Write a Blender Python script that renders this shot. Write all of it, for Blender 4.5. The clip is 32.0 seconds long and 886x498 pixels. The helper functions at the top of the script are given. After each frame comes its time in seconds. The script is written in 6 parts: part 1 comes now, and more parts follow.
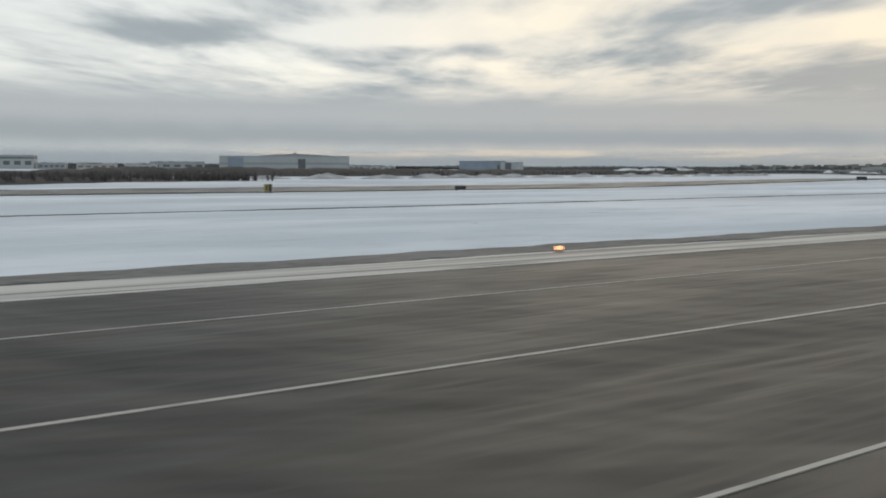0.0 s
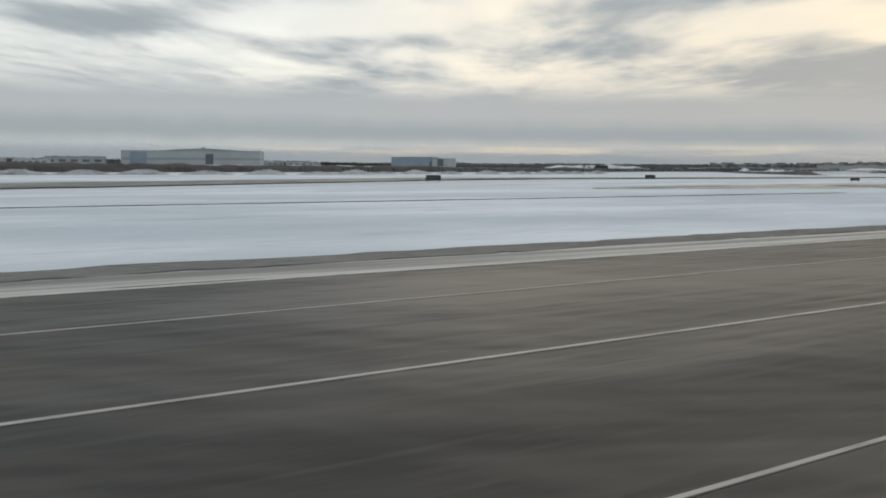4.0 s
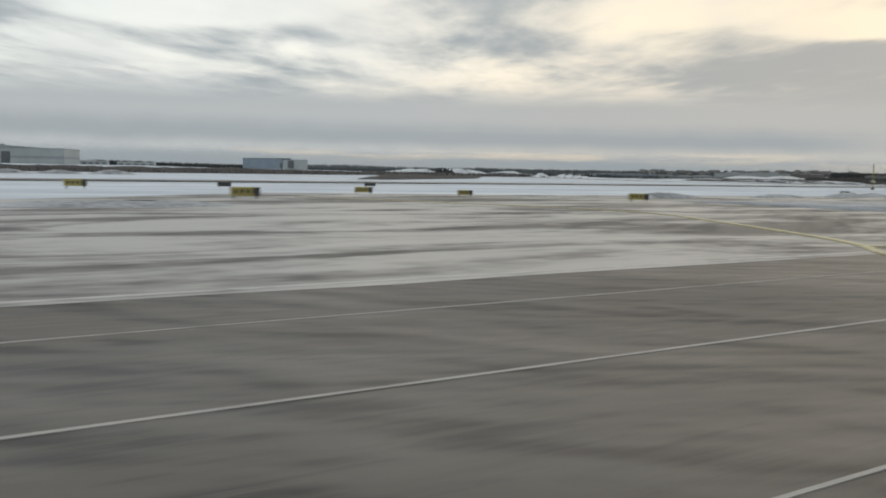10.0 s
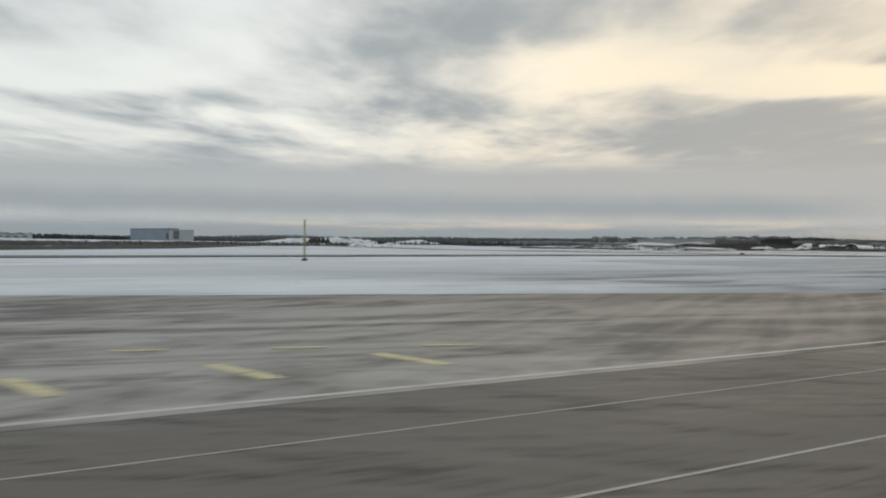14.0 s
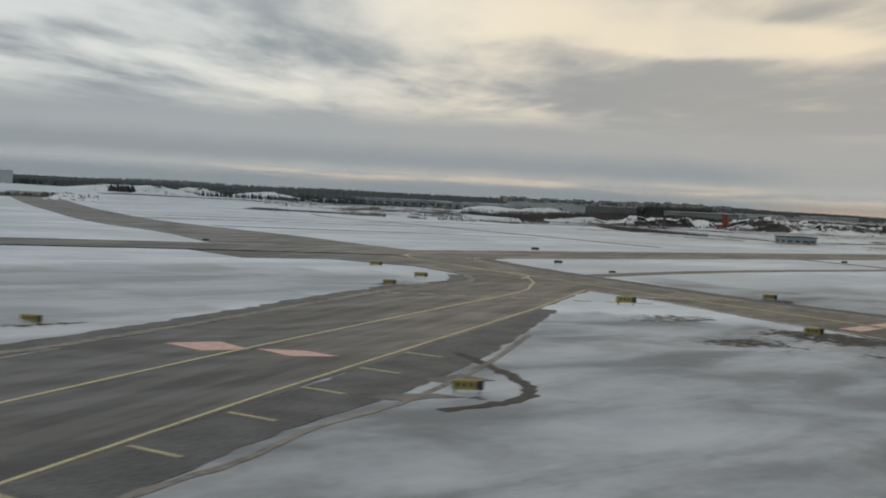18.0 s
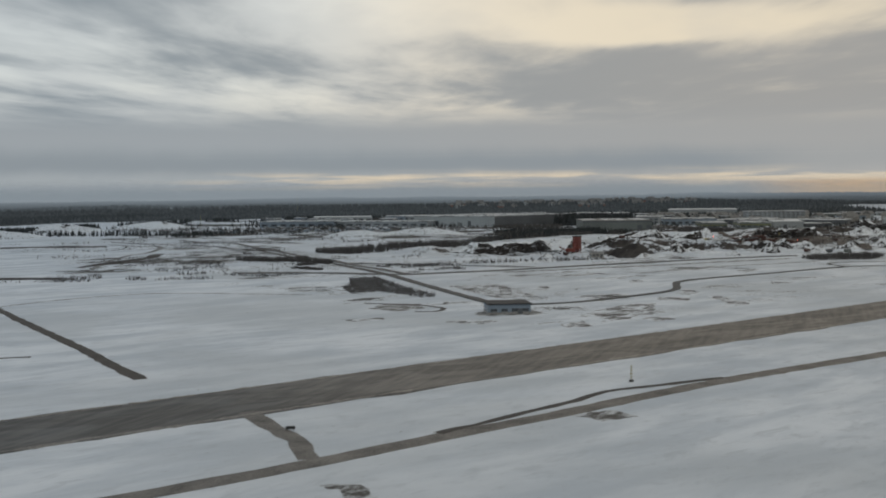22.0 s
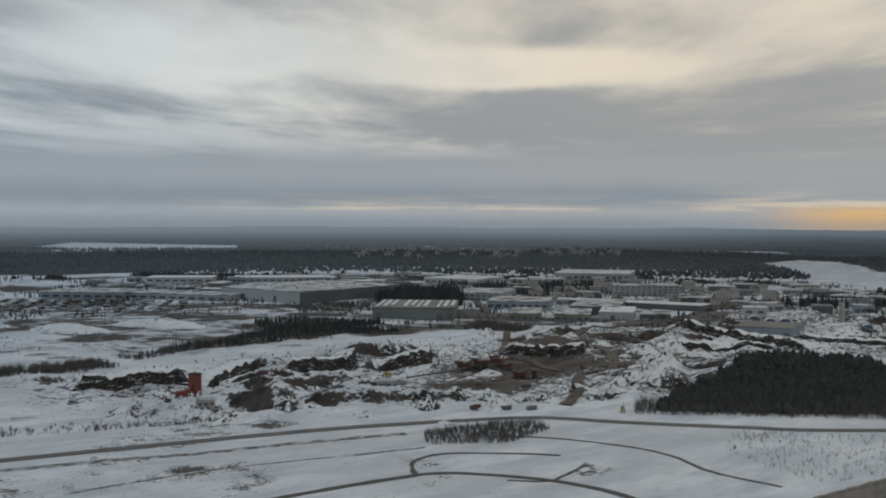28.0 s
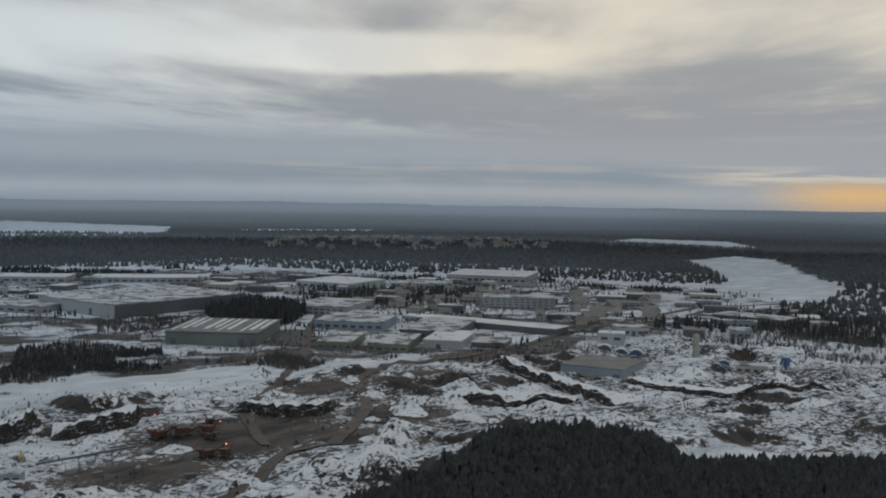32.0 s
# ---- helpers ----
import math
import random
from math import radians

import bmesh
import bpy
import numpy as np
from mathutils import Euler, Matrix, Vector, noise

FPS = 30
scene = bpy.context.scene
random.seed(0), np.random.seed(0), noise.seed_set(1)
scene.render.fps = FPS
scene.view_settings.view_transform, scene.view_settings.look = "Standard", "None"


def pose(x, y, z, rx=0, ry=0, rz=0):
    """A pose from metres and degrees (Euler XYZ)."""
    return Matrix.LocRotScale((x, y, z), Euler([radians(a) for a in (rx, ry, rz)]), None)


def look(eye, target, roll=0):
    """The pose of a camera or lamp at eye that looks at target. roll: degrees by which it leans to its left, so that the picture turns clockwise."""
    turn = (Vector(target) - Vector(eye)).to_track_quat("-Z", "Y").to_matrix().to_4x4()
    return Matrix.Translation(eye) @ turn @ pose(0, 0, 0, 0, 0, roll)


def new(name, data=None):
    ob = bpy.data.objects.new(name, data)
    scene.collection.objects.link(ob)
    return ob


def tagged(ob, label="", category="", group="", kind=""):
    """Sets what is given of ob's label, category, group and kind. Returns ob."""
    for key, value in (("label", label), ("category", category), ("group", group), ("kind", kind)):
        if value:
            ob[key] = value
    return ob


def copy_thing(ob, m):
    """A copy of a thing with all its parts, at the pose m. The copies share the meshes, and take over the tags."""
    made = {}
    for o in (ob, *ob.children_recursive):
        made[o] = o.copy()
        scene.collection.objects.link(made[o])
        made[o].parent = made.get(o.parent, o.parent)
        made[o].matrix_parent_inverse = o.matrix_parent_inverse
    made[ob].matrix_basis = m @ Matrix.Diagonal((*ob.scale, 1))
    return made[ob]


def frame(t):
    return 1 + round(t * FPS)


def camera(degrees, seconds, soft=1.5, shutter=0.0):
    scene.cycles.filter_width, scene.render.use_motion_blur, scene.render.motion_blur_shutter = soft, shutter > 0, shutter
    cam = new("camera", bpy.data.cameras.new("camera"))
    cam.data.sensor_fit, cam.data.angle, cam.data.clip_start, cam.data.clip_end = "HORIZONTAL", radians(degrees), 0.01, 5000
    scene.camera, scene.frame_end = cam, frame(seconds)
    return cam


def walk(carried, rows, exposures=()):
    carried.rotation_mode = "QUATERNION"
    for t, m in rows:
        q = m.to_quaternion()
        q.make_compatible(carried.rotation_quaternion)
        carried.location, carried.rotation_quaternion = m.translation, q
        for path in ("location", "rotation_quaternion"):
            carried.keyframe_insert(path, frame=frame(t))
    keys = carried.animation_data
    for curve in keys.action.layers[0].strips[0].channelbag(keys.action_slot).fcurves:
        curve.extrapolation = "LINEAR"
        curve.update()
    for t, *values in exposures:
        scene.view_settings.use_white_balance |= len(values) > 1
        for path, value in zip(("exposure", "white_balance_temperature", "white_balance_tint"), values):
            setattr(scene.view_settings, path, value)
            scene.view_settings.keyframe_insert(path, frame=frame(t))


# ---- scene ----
# The plan is drawn in plan units; U turns them into metres of this world.
U = 0.62

ROWS = [
    (0.0, 0.00, 0.39, 1.770, -38.90, -4.06, 0.05),
    (0.5, 14.84, 0.49, 1.774, -38.63, -4.04, 0.24),
    (1.0, 30.07, 0.37, 1.778, -38.55, -4.08, 0.16),
    (1.5, 45.68, 0.50, 1.780, -38.34, -4.08, 0.53),
    (2.0, 61.67, 0.48, 1.782, -38.51, -4.09, -0.10),
    (2.5, 78.01, 0.37, 1.784, -38.58, -4.12, -0.28),
    (3.0, 94.70, 0.40, 1.788, -38.71, -4.08, 0.73),
    (3.5, 111.71, 0.21, 1.793, -38.55, -4.22, 0.13),
    (5.5, 182.67, 0.36, 1.819, -38.77, -4.25, 1.14),
    (6.0, 201.02, 0.36, 1.824, -38.85, -4.27, 0.78),
    (6.5, 219.55, 0.31, 1.817, -38.67, -4.02, 0.27),
    (7.0, 238.23, 0.37, 1.810, -38.58, -4.12, -0.02),
    (7.5, 257.02, 0.31, 1.818, -38.31, -4.08, 1.07),
    (8.0, 275.87, 0.37, 1.831, -38.25, -3.99, 1.34),
    (8.5, 294.74, 0.35, 1.842, -38.44, -4.09, 0.36),
    (9.0, 313.62, 0.36, 1.853, -38.69, -4.18, 0.83),
    (9.5, 332.46, 0.35, 1.860, -38.59, -3.97, 1.19),
    (10.0, 351.26, 0.36, 1.868, -38.63, -3.96, 0.97),
    (10.5, 370.02, 0.24, 1.879, -38.71, -4.06, 0.74),
    (11.0, 388.72, 0.34, 1.898, -38.88, -4.08, 0.86),
    (11.5, 407.38, 0.42, 1.925, -38.87, -3.66, 1.90),
    (12.0, 426.01, 0.40, 1.976, -39.15, -3.34, 1.88),
    (12.5, 444.64, 0.36, 2.072, -38.96, -2.80, 1.67),
    (13.0, 463.28, 0.30, 2.200, -38.35, -1.83, -0.51),
    (13.5, 481.95, 0.32, 2.334, -38.32, -0.48, -0.22),
    (15.5, 556.89, 0.03, 3.944, -38.36, -0.93, 1.22),
    (16.0, 575.69, -0.07, 4.834, -38.72, -1.98, 1.80),
    (16.5, 594.51, -0.20, 5.893, -39.39, -3.20, 2.09),
    (17.0, 613.35, -0.35, 7.159, -39.57, -2.33, 0.59),
    (17.5, 632.20, -0.50, 8.645, -39.71, -2.00, 1.37),
    (18.0, 651.04, -0.62, 10.405, -40.24, -2.74, 2.87),
    (18.5, 669.88, -0.67, 12.548, -40.20, -3.87, 3.27),
    (19.0, 688.70, -0.61, 14.928, -40.23, -4.24, 2.56),
    (19.5, 707.52, -0.37, 17.431, -39.37, -3.47, 0.32),
    (20.0, 726.34, -0.06, 20.075, -39.44, -3.65, 0.50),
    (20.5, 745.16, 0.24, 22.840, -39.14, -3.71, 1.59),
    (21.0, 763.99, 0.54, 25.719, -38.98, -3.66, 0.69),
    (21.5, 782.82, 0.80, 28.700, -39.07, -3.39, 0.81),
    (22.0, 801.66, 1.03, 31.776, -39.10, -2.97, -0.65),
    (22.5, 820.51, 1.21, 34.947, -38.34, -3.35, -1.04),
    (23.0, 839.35, 1.37, 38.188, -38.37, -3.28, -0.32),
    (23.5, 858.19, 1.52, 41.483, -38.46, -3.57, -0.14),
    (24.0, 877.03, 1.66, 44.807, -38.70, -4.22, 0.09),
    (24.5, 895.87, 1.76, 48.130, -38.52, -4.65, 0.50),
    (25.0, 914.72, 1.83, 51.453, -38.67, -4.05, 0.21),
    (25.5, 933.58, 1.84, 54.765, -38.51, -3.62, 0.15),
    (27.5, 1009.04, 1.73, 68.052, -38.01, -2.00, -0.06),
    (28.0, 1027.88, 1.78, 71.398, -38.16, -1.83, 0.21),
    (28.5, 1046.70, 1.90, 74.731, -38.29, -2.24, 0.75),
    (29.0, 1065.48, 2.10, 78.046, -38.50, -2.99, 0.80),
    (29.5, 1084.24, 2.39, 81.332, -38.55, -3.48, 1.18),
    (30.0, 1102.98, 2.76, 84.586, -38.58, -3.26, 1.11),
    (30.5, 1121.71, 3.20, 87.795, -38.40, -2.96, 1.21),
    (31.0, 1140.44, 3.70, 90.975, -38.34, -3.01, 1.00),
    (31.5, 1159.19, 4.30, 94.530, -38.29, -3.27, 0.93),
    (32.0, 1177.96, 4.79, 97.286, -38.30, -3.35, 0.89),
]


def aim(x, y, z, yaw, pitch, roll):
    a, b = radians(yaw), radians(pitch)
    way = Vector((-math.sin(a) * math.cos(b), math.cos(a) * math.cos(b), math.sin(b)))
    return look(Vector((x, y, z)), Vector((x, y, z)) + way * 10, roll)


cam = camera(44.52, 32.0, 1.9, 0.25)
walk(cam, [(t, aim(*row)) for t, *row in ROWS],
     [(0, 0.03, 6720, 10), (12, 0.05, 6780, 10), (13.5, 0.03, 6780, 10), (15.5, -0.25, 6780, 10), (18, -0.28, 6700, 10), (21, -0.33, 6560, 10), (24, -0.46, 6430, 10),
      (28, -0.45, 6250, 10), (30.5, -0.5, 6100, 10), (32, -0.42, 6050, 10)])

# ---- sky, sun ----
SUN_AZ, SUN_EL = 56.0, 10.0      # degrees from +y towards +x, and above the horizon
sun_way = Vector((math.sin(radians(SUN_AZ)) * math.cos(radians(SUN_EL)),
                  math.cos(radians(SUN_AZ)) * math.cos(radians(SUN_EL)), math.sin(radians(SUN_EL))))
sun = new("sun", bpy.data.lights.new("sun", "SUN"))
sun.data.energy, sun.data.angle, sun.data.color = 0.65, radians(48), (1.0, 0.86, 0.68)
sun.matrix_world = look(sun_way * 900, (0, 0, 0))

world = bpy.data.worlds.new("overcast_evening")
scene.world = world
world.use_nodes = True


class Nodes:
    """Short hand for building a node tree."""

    def __init__(self, tree):
        self.tree = tree
        tree.nodes.clear()

    def add(self, kind, **values):
        node = self.tree.nodes.new(kind)
        for key, value in values.items():
            if key in node.inputs:
                self.set(node.inputs[key], value)
            elif key == "attribute_name":
                node.attribute_name = value
            elif key == "sky_type":
                node.sky_type = value
            elif key == "sun_disc":
                node.sun_disc = value
            elif key == "sun_elevation":
                node.sun_elevation = value
            elif key == "sun_rotation":
                node.sun_rotation = value
        return node

    def set(self, socket, value):
        if isinstance(value, bpy.types.NodeSocket):
            self.tree.links.new(value, socket)
        elif isinstance(value, bpy.types.Node):
            self.tree.links.new(value.outputs[0], socket)
        else:
            socket.default_value = value

    def math(self, op, a, b=0.0, c=0.0, clamp=False):
        node = self.tree.nodes.new("ShaderNodeMath")
        node.operation, node.use_clamp = op, clamp
        for socket, value in zip(node.inputs, (a, b, c)):
            self.set(socket, value)
        return node.outputs[0]

    def vec(self, op, a, b=(0, 0, 0)):
        node = self.tree.nodes.new("ShaderNodeVectorMath")
        node.operation = op
        self.set(node.inputs[0], a), self.set(node.inputs[1], b)
        return node.outputs["Value"] if op in ("DOT_PRODUCT", "LENGTH") else node.outputs[0]

    def mix(self, f, a, b, how="MIX"):
        node = self.tree.nodes.new("ShaderNodeMix")
        node.data_type, node.blend_type = "RGBA", how
        self.set(node.inputs[0], f), self.set(node.inputs[6], a), self.set(node.inputs[7], b)
        return node.outputs[2]

    def range(self, v, a, b, c=0.0, d=1.0, how="SMOOTHSTEP"):
        node = self.tree.nodes.new("ShaderNodeMapRange")
        node.interpolation_type = how
        for socket, value in zip(node.inputs, (v, a, b, c, d)):
            self.set(socket, value)
        return node.outputs[0]

    def noise(self, at, scale, detail=4.0, rough=0.55, warp=0.0):
        node = self.tree.nodes.new("ShaderNodeTexNoise")
        self.set(node.inputs["Vector"], at)
        for key, value in (("Scale", scale), ("Detail", detail), ("Roughness", rough), ("Distortion", warp)):
            node.inputs[key].default_value = value
        return node.outputs[0]


def rgb(r, g, b):
    return (r, g, b, 1.0)


def toward(az, el):
    a, e = radians(az), radians(el)
    return (math.sin(a) * math.cos(e), math.cos(a) * math.cos(e), math.sin(e))


def make_sky():
    """The bright sky behind the cloud deck, the even grey bank low down, and the clear strip under it."""
    n = Nodes(world.node_tree)
    way = n.add("ShaderNodeTexCoord").outputs["Generated"]
    sep = n.add("ShaderNodeSeparateXYZ", Vector=way)
    up = n.math("MAXIMUM", sep.outputs[2], 0.0)
    turn = n.math("ARCTAN2", sep.outputs[0], sep.outputs[1])
    puff = n.add("ShaderNodeCombineXYZ", X=n.math("MULTIPLY", turn, 8.0), Y=n.math("MULTIPLY", up, 19.0), Z=0.3)
    soft = n.noise(n.vec("ADD", puff, (2.6, 0.75, 0.0)), 1.15, 5.0, 0.48)
    near_sun = n.vec("DOT_PRODUCT", way, toward(56, 10.0))
    wide = n.range(near_sun, 0.90, 0.998)
    sky = n.add("ShaderNodeTexSky", sky_type="NISHITA", sun_disc=False, sun_elevation=radians(SUN_EL), sun_rotation=radians(SUN_AZ))
    blue = n.vec("SCALE", sky.outputs[0])
    blue.node.inputs["Scale"].default_value = 0.05
    clear = n.vec("ADD", blue, (0.67, 0.71, 0.725))
    sky_all = n.mix(wide, clear, rgb(1.22, 1.05, 0.76))
    sky_all = n.mix(n.range(soft, 0.38, 0.66, 0.0, 0.5), sky_all, n.mix(wide, rgb(0.70, 0.74, 0.75), rgb(0.90, 0.83, 0.70)))
    bank = n.math("MULTIPLY", n.range(up, 0.10, 0.045), 0.95)
    sky_all = n.mix(bank, sky_all, n.mix(wide, rgb(0.43, 0.48, 0.515), rgb(0.48, 0.49, 0.49)))
    streak = n.noise(n.add("ShaderNodeCombineXYZ", X=n.math("MULTIPLY", turn, 9.0), Y=n.math("MULTIPLY", up, 150.0), Z=0.0), 1.0, 4.0)
    low = n.math("MULTIPLY", n.range(up, 0.024, 0.013), n.range(up, 0.002, 0.007))
    pale = n.math("MULTIPLY", n.math("MULTIPLY", low, n.range(streak, 0.42, 0.62)), n.range(turn, 0.38, 0.60))
    sky_all = n.mix(n.math("MULTIPLY", pale, 0.85), sky_all, rgb(1.0, 0.84, 0.62))
    strip = n.math("MULTIPLY", n.math("MULTIPLY", n.range(up, 0.011, 0.004), n.range(turn, 0.93, 1.03)), n.range(streak, 0.25, 0.5, 0.3, 1.0))
    sky_all = n.mix(strip, sky_all, rgb(0.95, 0.60, 0.27))
    back = n.add("ShaderNodeBackground", Color=sky_all, Strength=1.0)
    n.add("ShaderNodeOutputWorld", Surface=back.outputs[0])


make_sky()

# ---- materials ----


def material(name, paint):
    m = bpy.data.materials.new(name)
    m.use_nodes = True
    n = Nodes(m.node_tree)
    at = n.vec("MULTIPLY", n.add("ShaderNodeNewGeometry").outputs["Position"], (1 / U, 1 / U, 1 / U))
    colour, rough, bump, more = paint(n, at)
    shader = n.add("ShaderNodeBsdfPrincipled")
    n.set(shader.inputs["Base Color"], colour), n.set(shader.inputs["Roughness"], rough)
    for key, value in more.items():
        n.set(shader.inputs[key], value)
    if bump is not None:
        height, distance = bump
        b = n.add("ShaderNodeBump", Height=height, Distance=distance * U, Strength=1.0)
        n.set(shader.inputs["Normal"], b.outputs[0])
    n.add("ShaderNodeOutputMaterial", Surface=shader.outputs[0])
    return m


def plain(name, colour, rough=0.7, vary=0.25, size=1.0, metal=0.0):
    """A surface of one paint with grain and stains at two scales."""
    def paint(n, at):
        grain = n.noise(at, 3.0 / size, 3.0)
        stain = n.noise(at, 0.22 / size, 4.0)
        f = n.math("ADD", n.math("MULTIPLY", grain, 0.5), n.math("MULTIPLY", stain, 0.5))
        low, high = [c * (1 - vary) for c in colour], [min(1.0, c * (1 + vary)) for c in colour]
        return n.mix(n.range(f, 0.3, 0.7), rgb(*low), rgb(*high)), rough, None, {"Metallic": metal}
    return material(name, paint)


def stretched(n, at, along=0.06, across=1.0):
    return n.vec("MULTIPLY", at, (along, across, 1.0))


def paint_ground(n, at):
    """Snow, thinner on rough ground, over grass, dug soil or the litter of a forest floor."""
    layer = lambda name: n.add("ShaderNodeAttribute", attribute_name=name).outputs["Fac"]
    thin, worked, forest, wet, mud = layer("bare"), layer("worked"), layer("forest"), layer("wet"), layer("mud")
    flat = n.add("ShaderNodeSeparateXYZ", Vector=n.add("ShaderNodeNewGeometry").outputs["Normal"]).outputs[2]
    big = n.noise(at, 0.010, 4.0, 0.55, 0.4)
    mid = n.noise(at, 0.055, 6.0, 0.62, 0.5)
    long = n.noise(n.vec("MULTIPLY", at, (0.35, 1.0, 1.0)), 0.05, 5.0, 0.6, 0.3)
    fine = n.noise(at, 0.6, 6.0, 0.72)
    clod = n.noise(at, 0.12, 7.0, 0.68, 1.0)
    cover = n.math("ADD", n.math("MULTIPLY", n.math("ADD", mid, long), 0.31), n.math("MULTIPLY", fine, 0.38))
    shows = n.range(n.math("ADD", cover, n.math("MULTIPLY", thin, 0.5)), 0.71, 0.755)
    steep = n.range(flat, 0.99, 0.88)
    rubble = n.noise(at, 0.33, 6.0, 0.7, 0.8)
    dug = n.math("ADD", n.math("MULTIPLY", clod, 0.42), n.math("ADD", n.math("MULTIPLY", rubble, 0.38), n.math("MULTIPLY", fine, 0.1)))
    dug = n.range(n.math("ADD", dug, n.math("MULTIPLY", n.math("ADD", steep, thin), 0.135)), 0.545, 0.60)
    shows = n.mix(worked, shows, dug)
    muddy = n.range(n.math("ADD", n.math("MULTIPLY", mud, 0.76), n.math("MULTIPLY", n.math("SUBTRACT", n.math("ADD", n.math("MULTIPLY", clod, 0.5), n.math("MULTIPLY", rubble, 0.5)), 0.5), 2.6)), 0.34, 0.50)
    shows = n.math("MAXIMUM", shows, muddy)
    snow = n.mix(n.range(long, 0.35, 0.65), rgb(0.48, 0.535, 0.60), rgb(0.69, 0.735, 0.79))
    snow = n.mix(n.math("MULTIPLY", n.range(big, 0.42, 0.68), 0.7), snow, rgb(0.48, 0.52, 0.56))
    crust = n.noise(n.vec("MULTIPLY", at, (0.45, 1.0, 1.0)), 0.22, 6.0, 0.68, 0.5)
    snow = n.mix(n.range(crust, 0.50, 0.68, 0.0, 0.45), snow, rgb(0.40, 0.44, 0.485))
    fleck = n.noise(n.vec("MULTIPLY", at, (0.6, 1.0, 1.0)), 0.8, 5.0, 0.75, 0.4)
    snow = n.mix(n.range(fleck, 0.58, 0.72, 0.0, 0.35), snow, rgb(0.26, 0.27, 0.285))
    slush = n.noise(n.vec("MULTIPLY", at, (0.5, 1.0, 1.0)), 0.09, 4.0, 0.5, 0.6)
    melt = n.math("MULTIPLY", wet, n.range(n.math("ADD", n.math("MULTIPLY", slush, 0.85), n.math("MULTIPLY", fine, 0.15)), 0.36, 0.66, 0.4, 1.0))
    snow = n.mix(melt, snow, rgb(0.20, 0.21, 0.222))
    grass = n.mix(fine, rgb(0.030, 0.029, 0.028), rgb(0.078, 0.074, 0.069))
    soil = n.mix(n.range(mid, 0.35, 0.65), rgb(0.020, 0.019, 0.019), rgb(0.066, 0.059, 0.055))
    bare = n.mix(worked, grass, soil)
    bare = n.mix(muddy, bare, n.mix(n.range(long, 0.35, 0.65), rgb(0.036, 0.033, 0.032), rgb(0.105, 0.093, 0.085)))
    bare = n.mix(n.math("MULTIPLY", n.range(rubble, 0.52, 0.72), 0.5), bare, rgb(0.028, 0.024, 0.023))
    litter = n.mix(n.range(fine, 0.45, 0.8), rgb(0.02, 0.026, 0.028), rgb(0.09, 0.10, 0.11))
    colour = n.mix(forest, n.mix(shows, snow, bare), litter)
    height = n.math("ADD", n.math("MULTIPLY", mid, 0.7), n.math("MULTIPLY", fine, 0.1))
    return colour, 0.85, (height, 1.2), {"Specular IOR Level": 0.2}


def paint_asphalt(n, at):
    """Damp runway asphalt with rubber, dust and snow blown along and across it."""
    streak = n.noise(stretched(n, at, 0.16, 2.6), 1.0, 6.0, 0.62, 0.4)
    slant = n.add("ShaderNodeVectorRotate", Vector=at, Angle=1.2)
    across = n.noise(stretched(n, slant.outputs[0], 0.12, 0.60), 1.0, 6.0, 0.62, 0.8)
    skew = n.add("ShaderNodeVectorRotate", Vector=at, Angle=0.55)
    wisp = n.noise(stretched(n, skew.outputs[0], 0.14, 1.1), 1.0, 6.0, 0.64, 0.8)
    patch = n.noise(stretched(n, at, 0.3, 0.8), 0.10, 5.0, 0.55, 0.6)
    grain = n.noise(at, 9.0, 2.0)
    base = n.mix(grain, rgb(0.007, 0.008, 0.009), rgb(0.017, 0.017, 0.017))
    dust = n.math("ADD", n.math("MULTIPLY", streak, 0.28), n.math("MULTIPLY", wisp, 0.27))
    dust = n.math("ADD", dust, n.math("ADD", n.math("MULTIPLY", patch, 0.17), n.math("MULTIPLY", across, 0.28)))
    along = n.add("ShaderNodeSeparateXYZ", Vector=at).outputs[0]
    blown = n.math("MULTIPLY", n.range(along, 210, 430), n.range(along, 1040, 900))
    dust = n.range(n.math("ADD", dust, n.math("MULTIPLY", blown, 0.04)), 0.45, 0.57)
    colour = n.mix(n.math("MULTIPLY", dust, n.math("ADD", 0.7, n.math("MULTIPLY", blown, 0.3))), base, n.mix(blown, rgb(0.076, 0.070, 0.062), rgb(0.128, 0.118, 0.105)))
    rough = n.range(n.math("ADD", n.math("MULTIPLY", patch, 0.6), n.math("MULTIPLY", streak, 0.4)), 0.38, 0.62, 0.42, 0.68)
    return colour, rough, None, {"Specular IOR Level": 0.14}


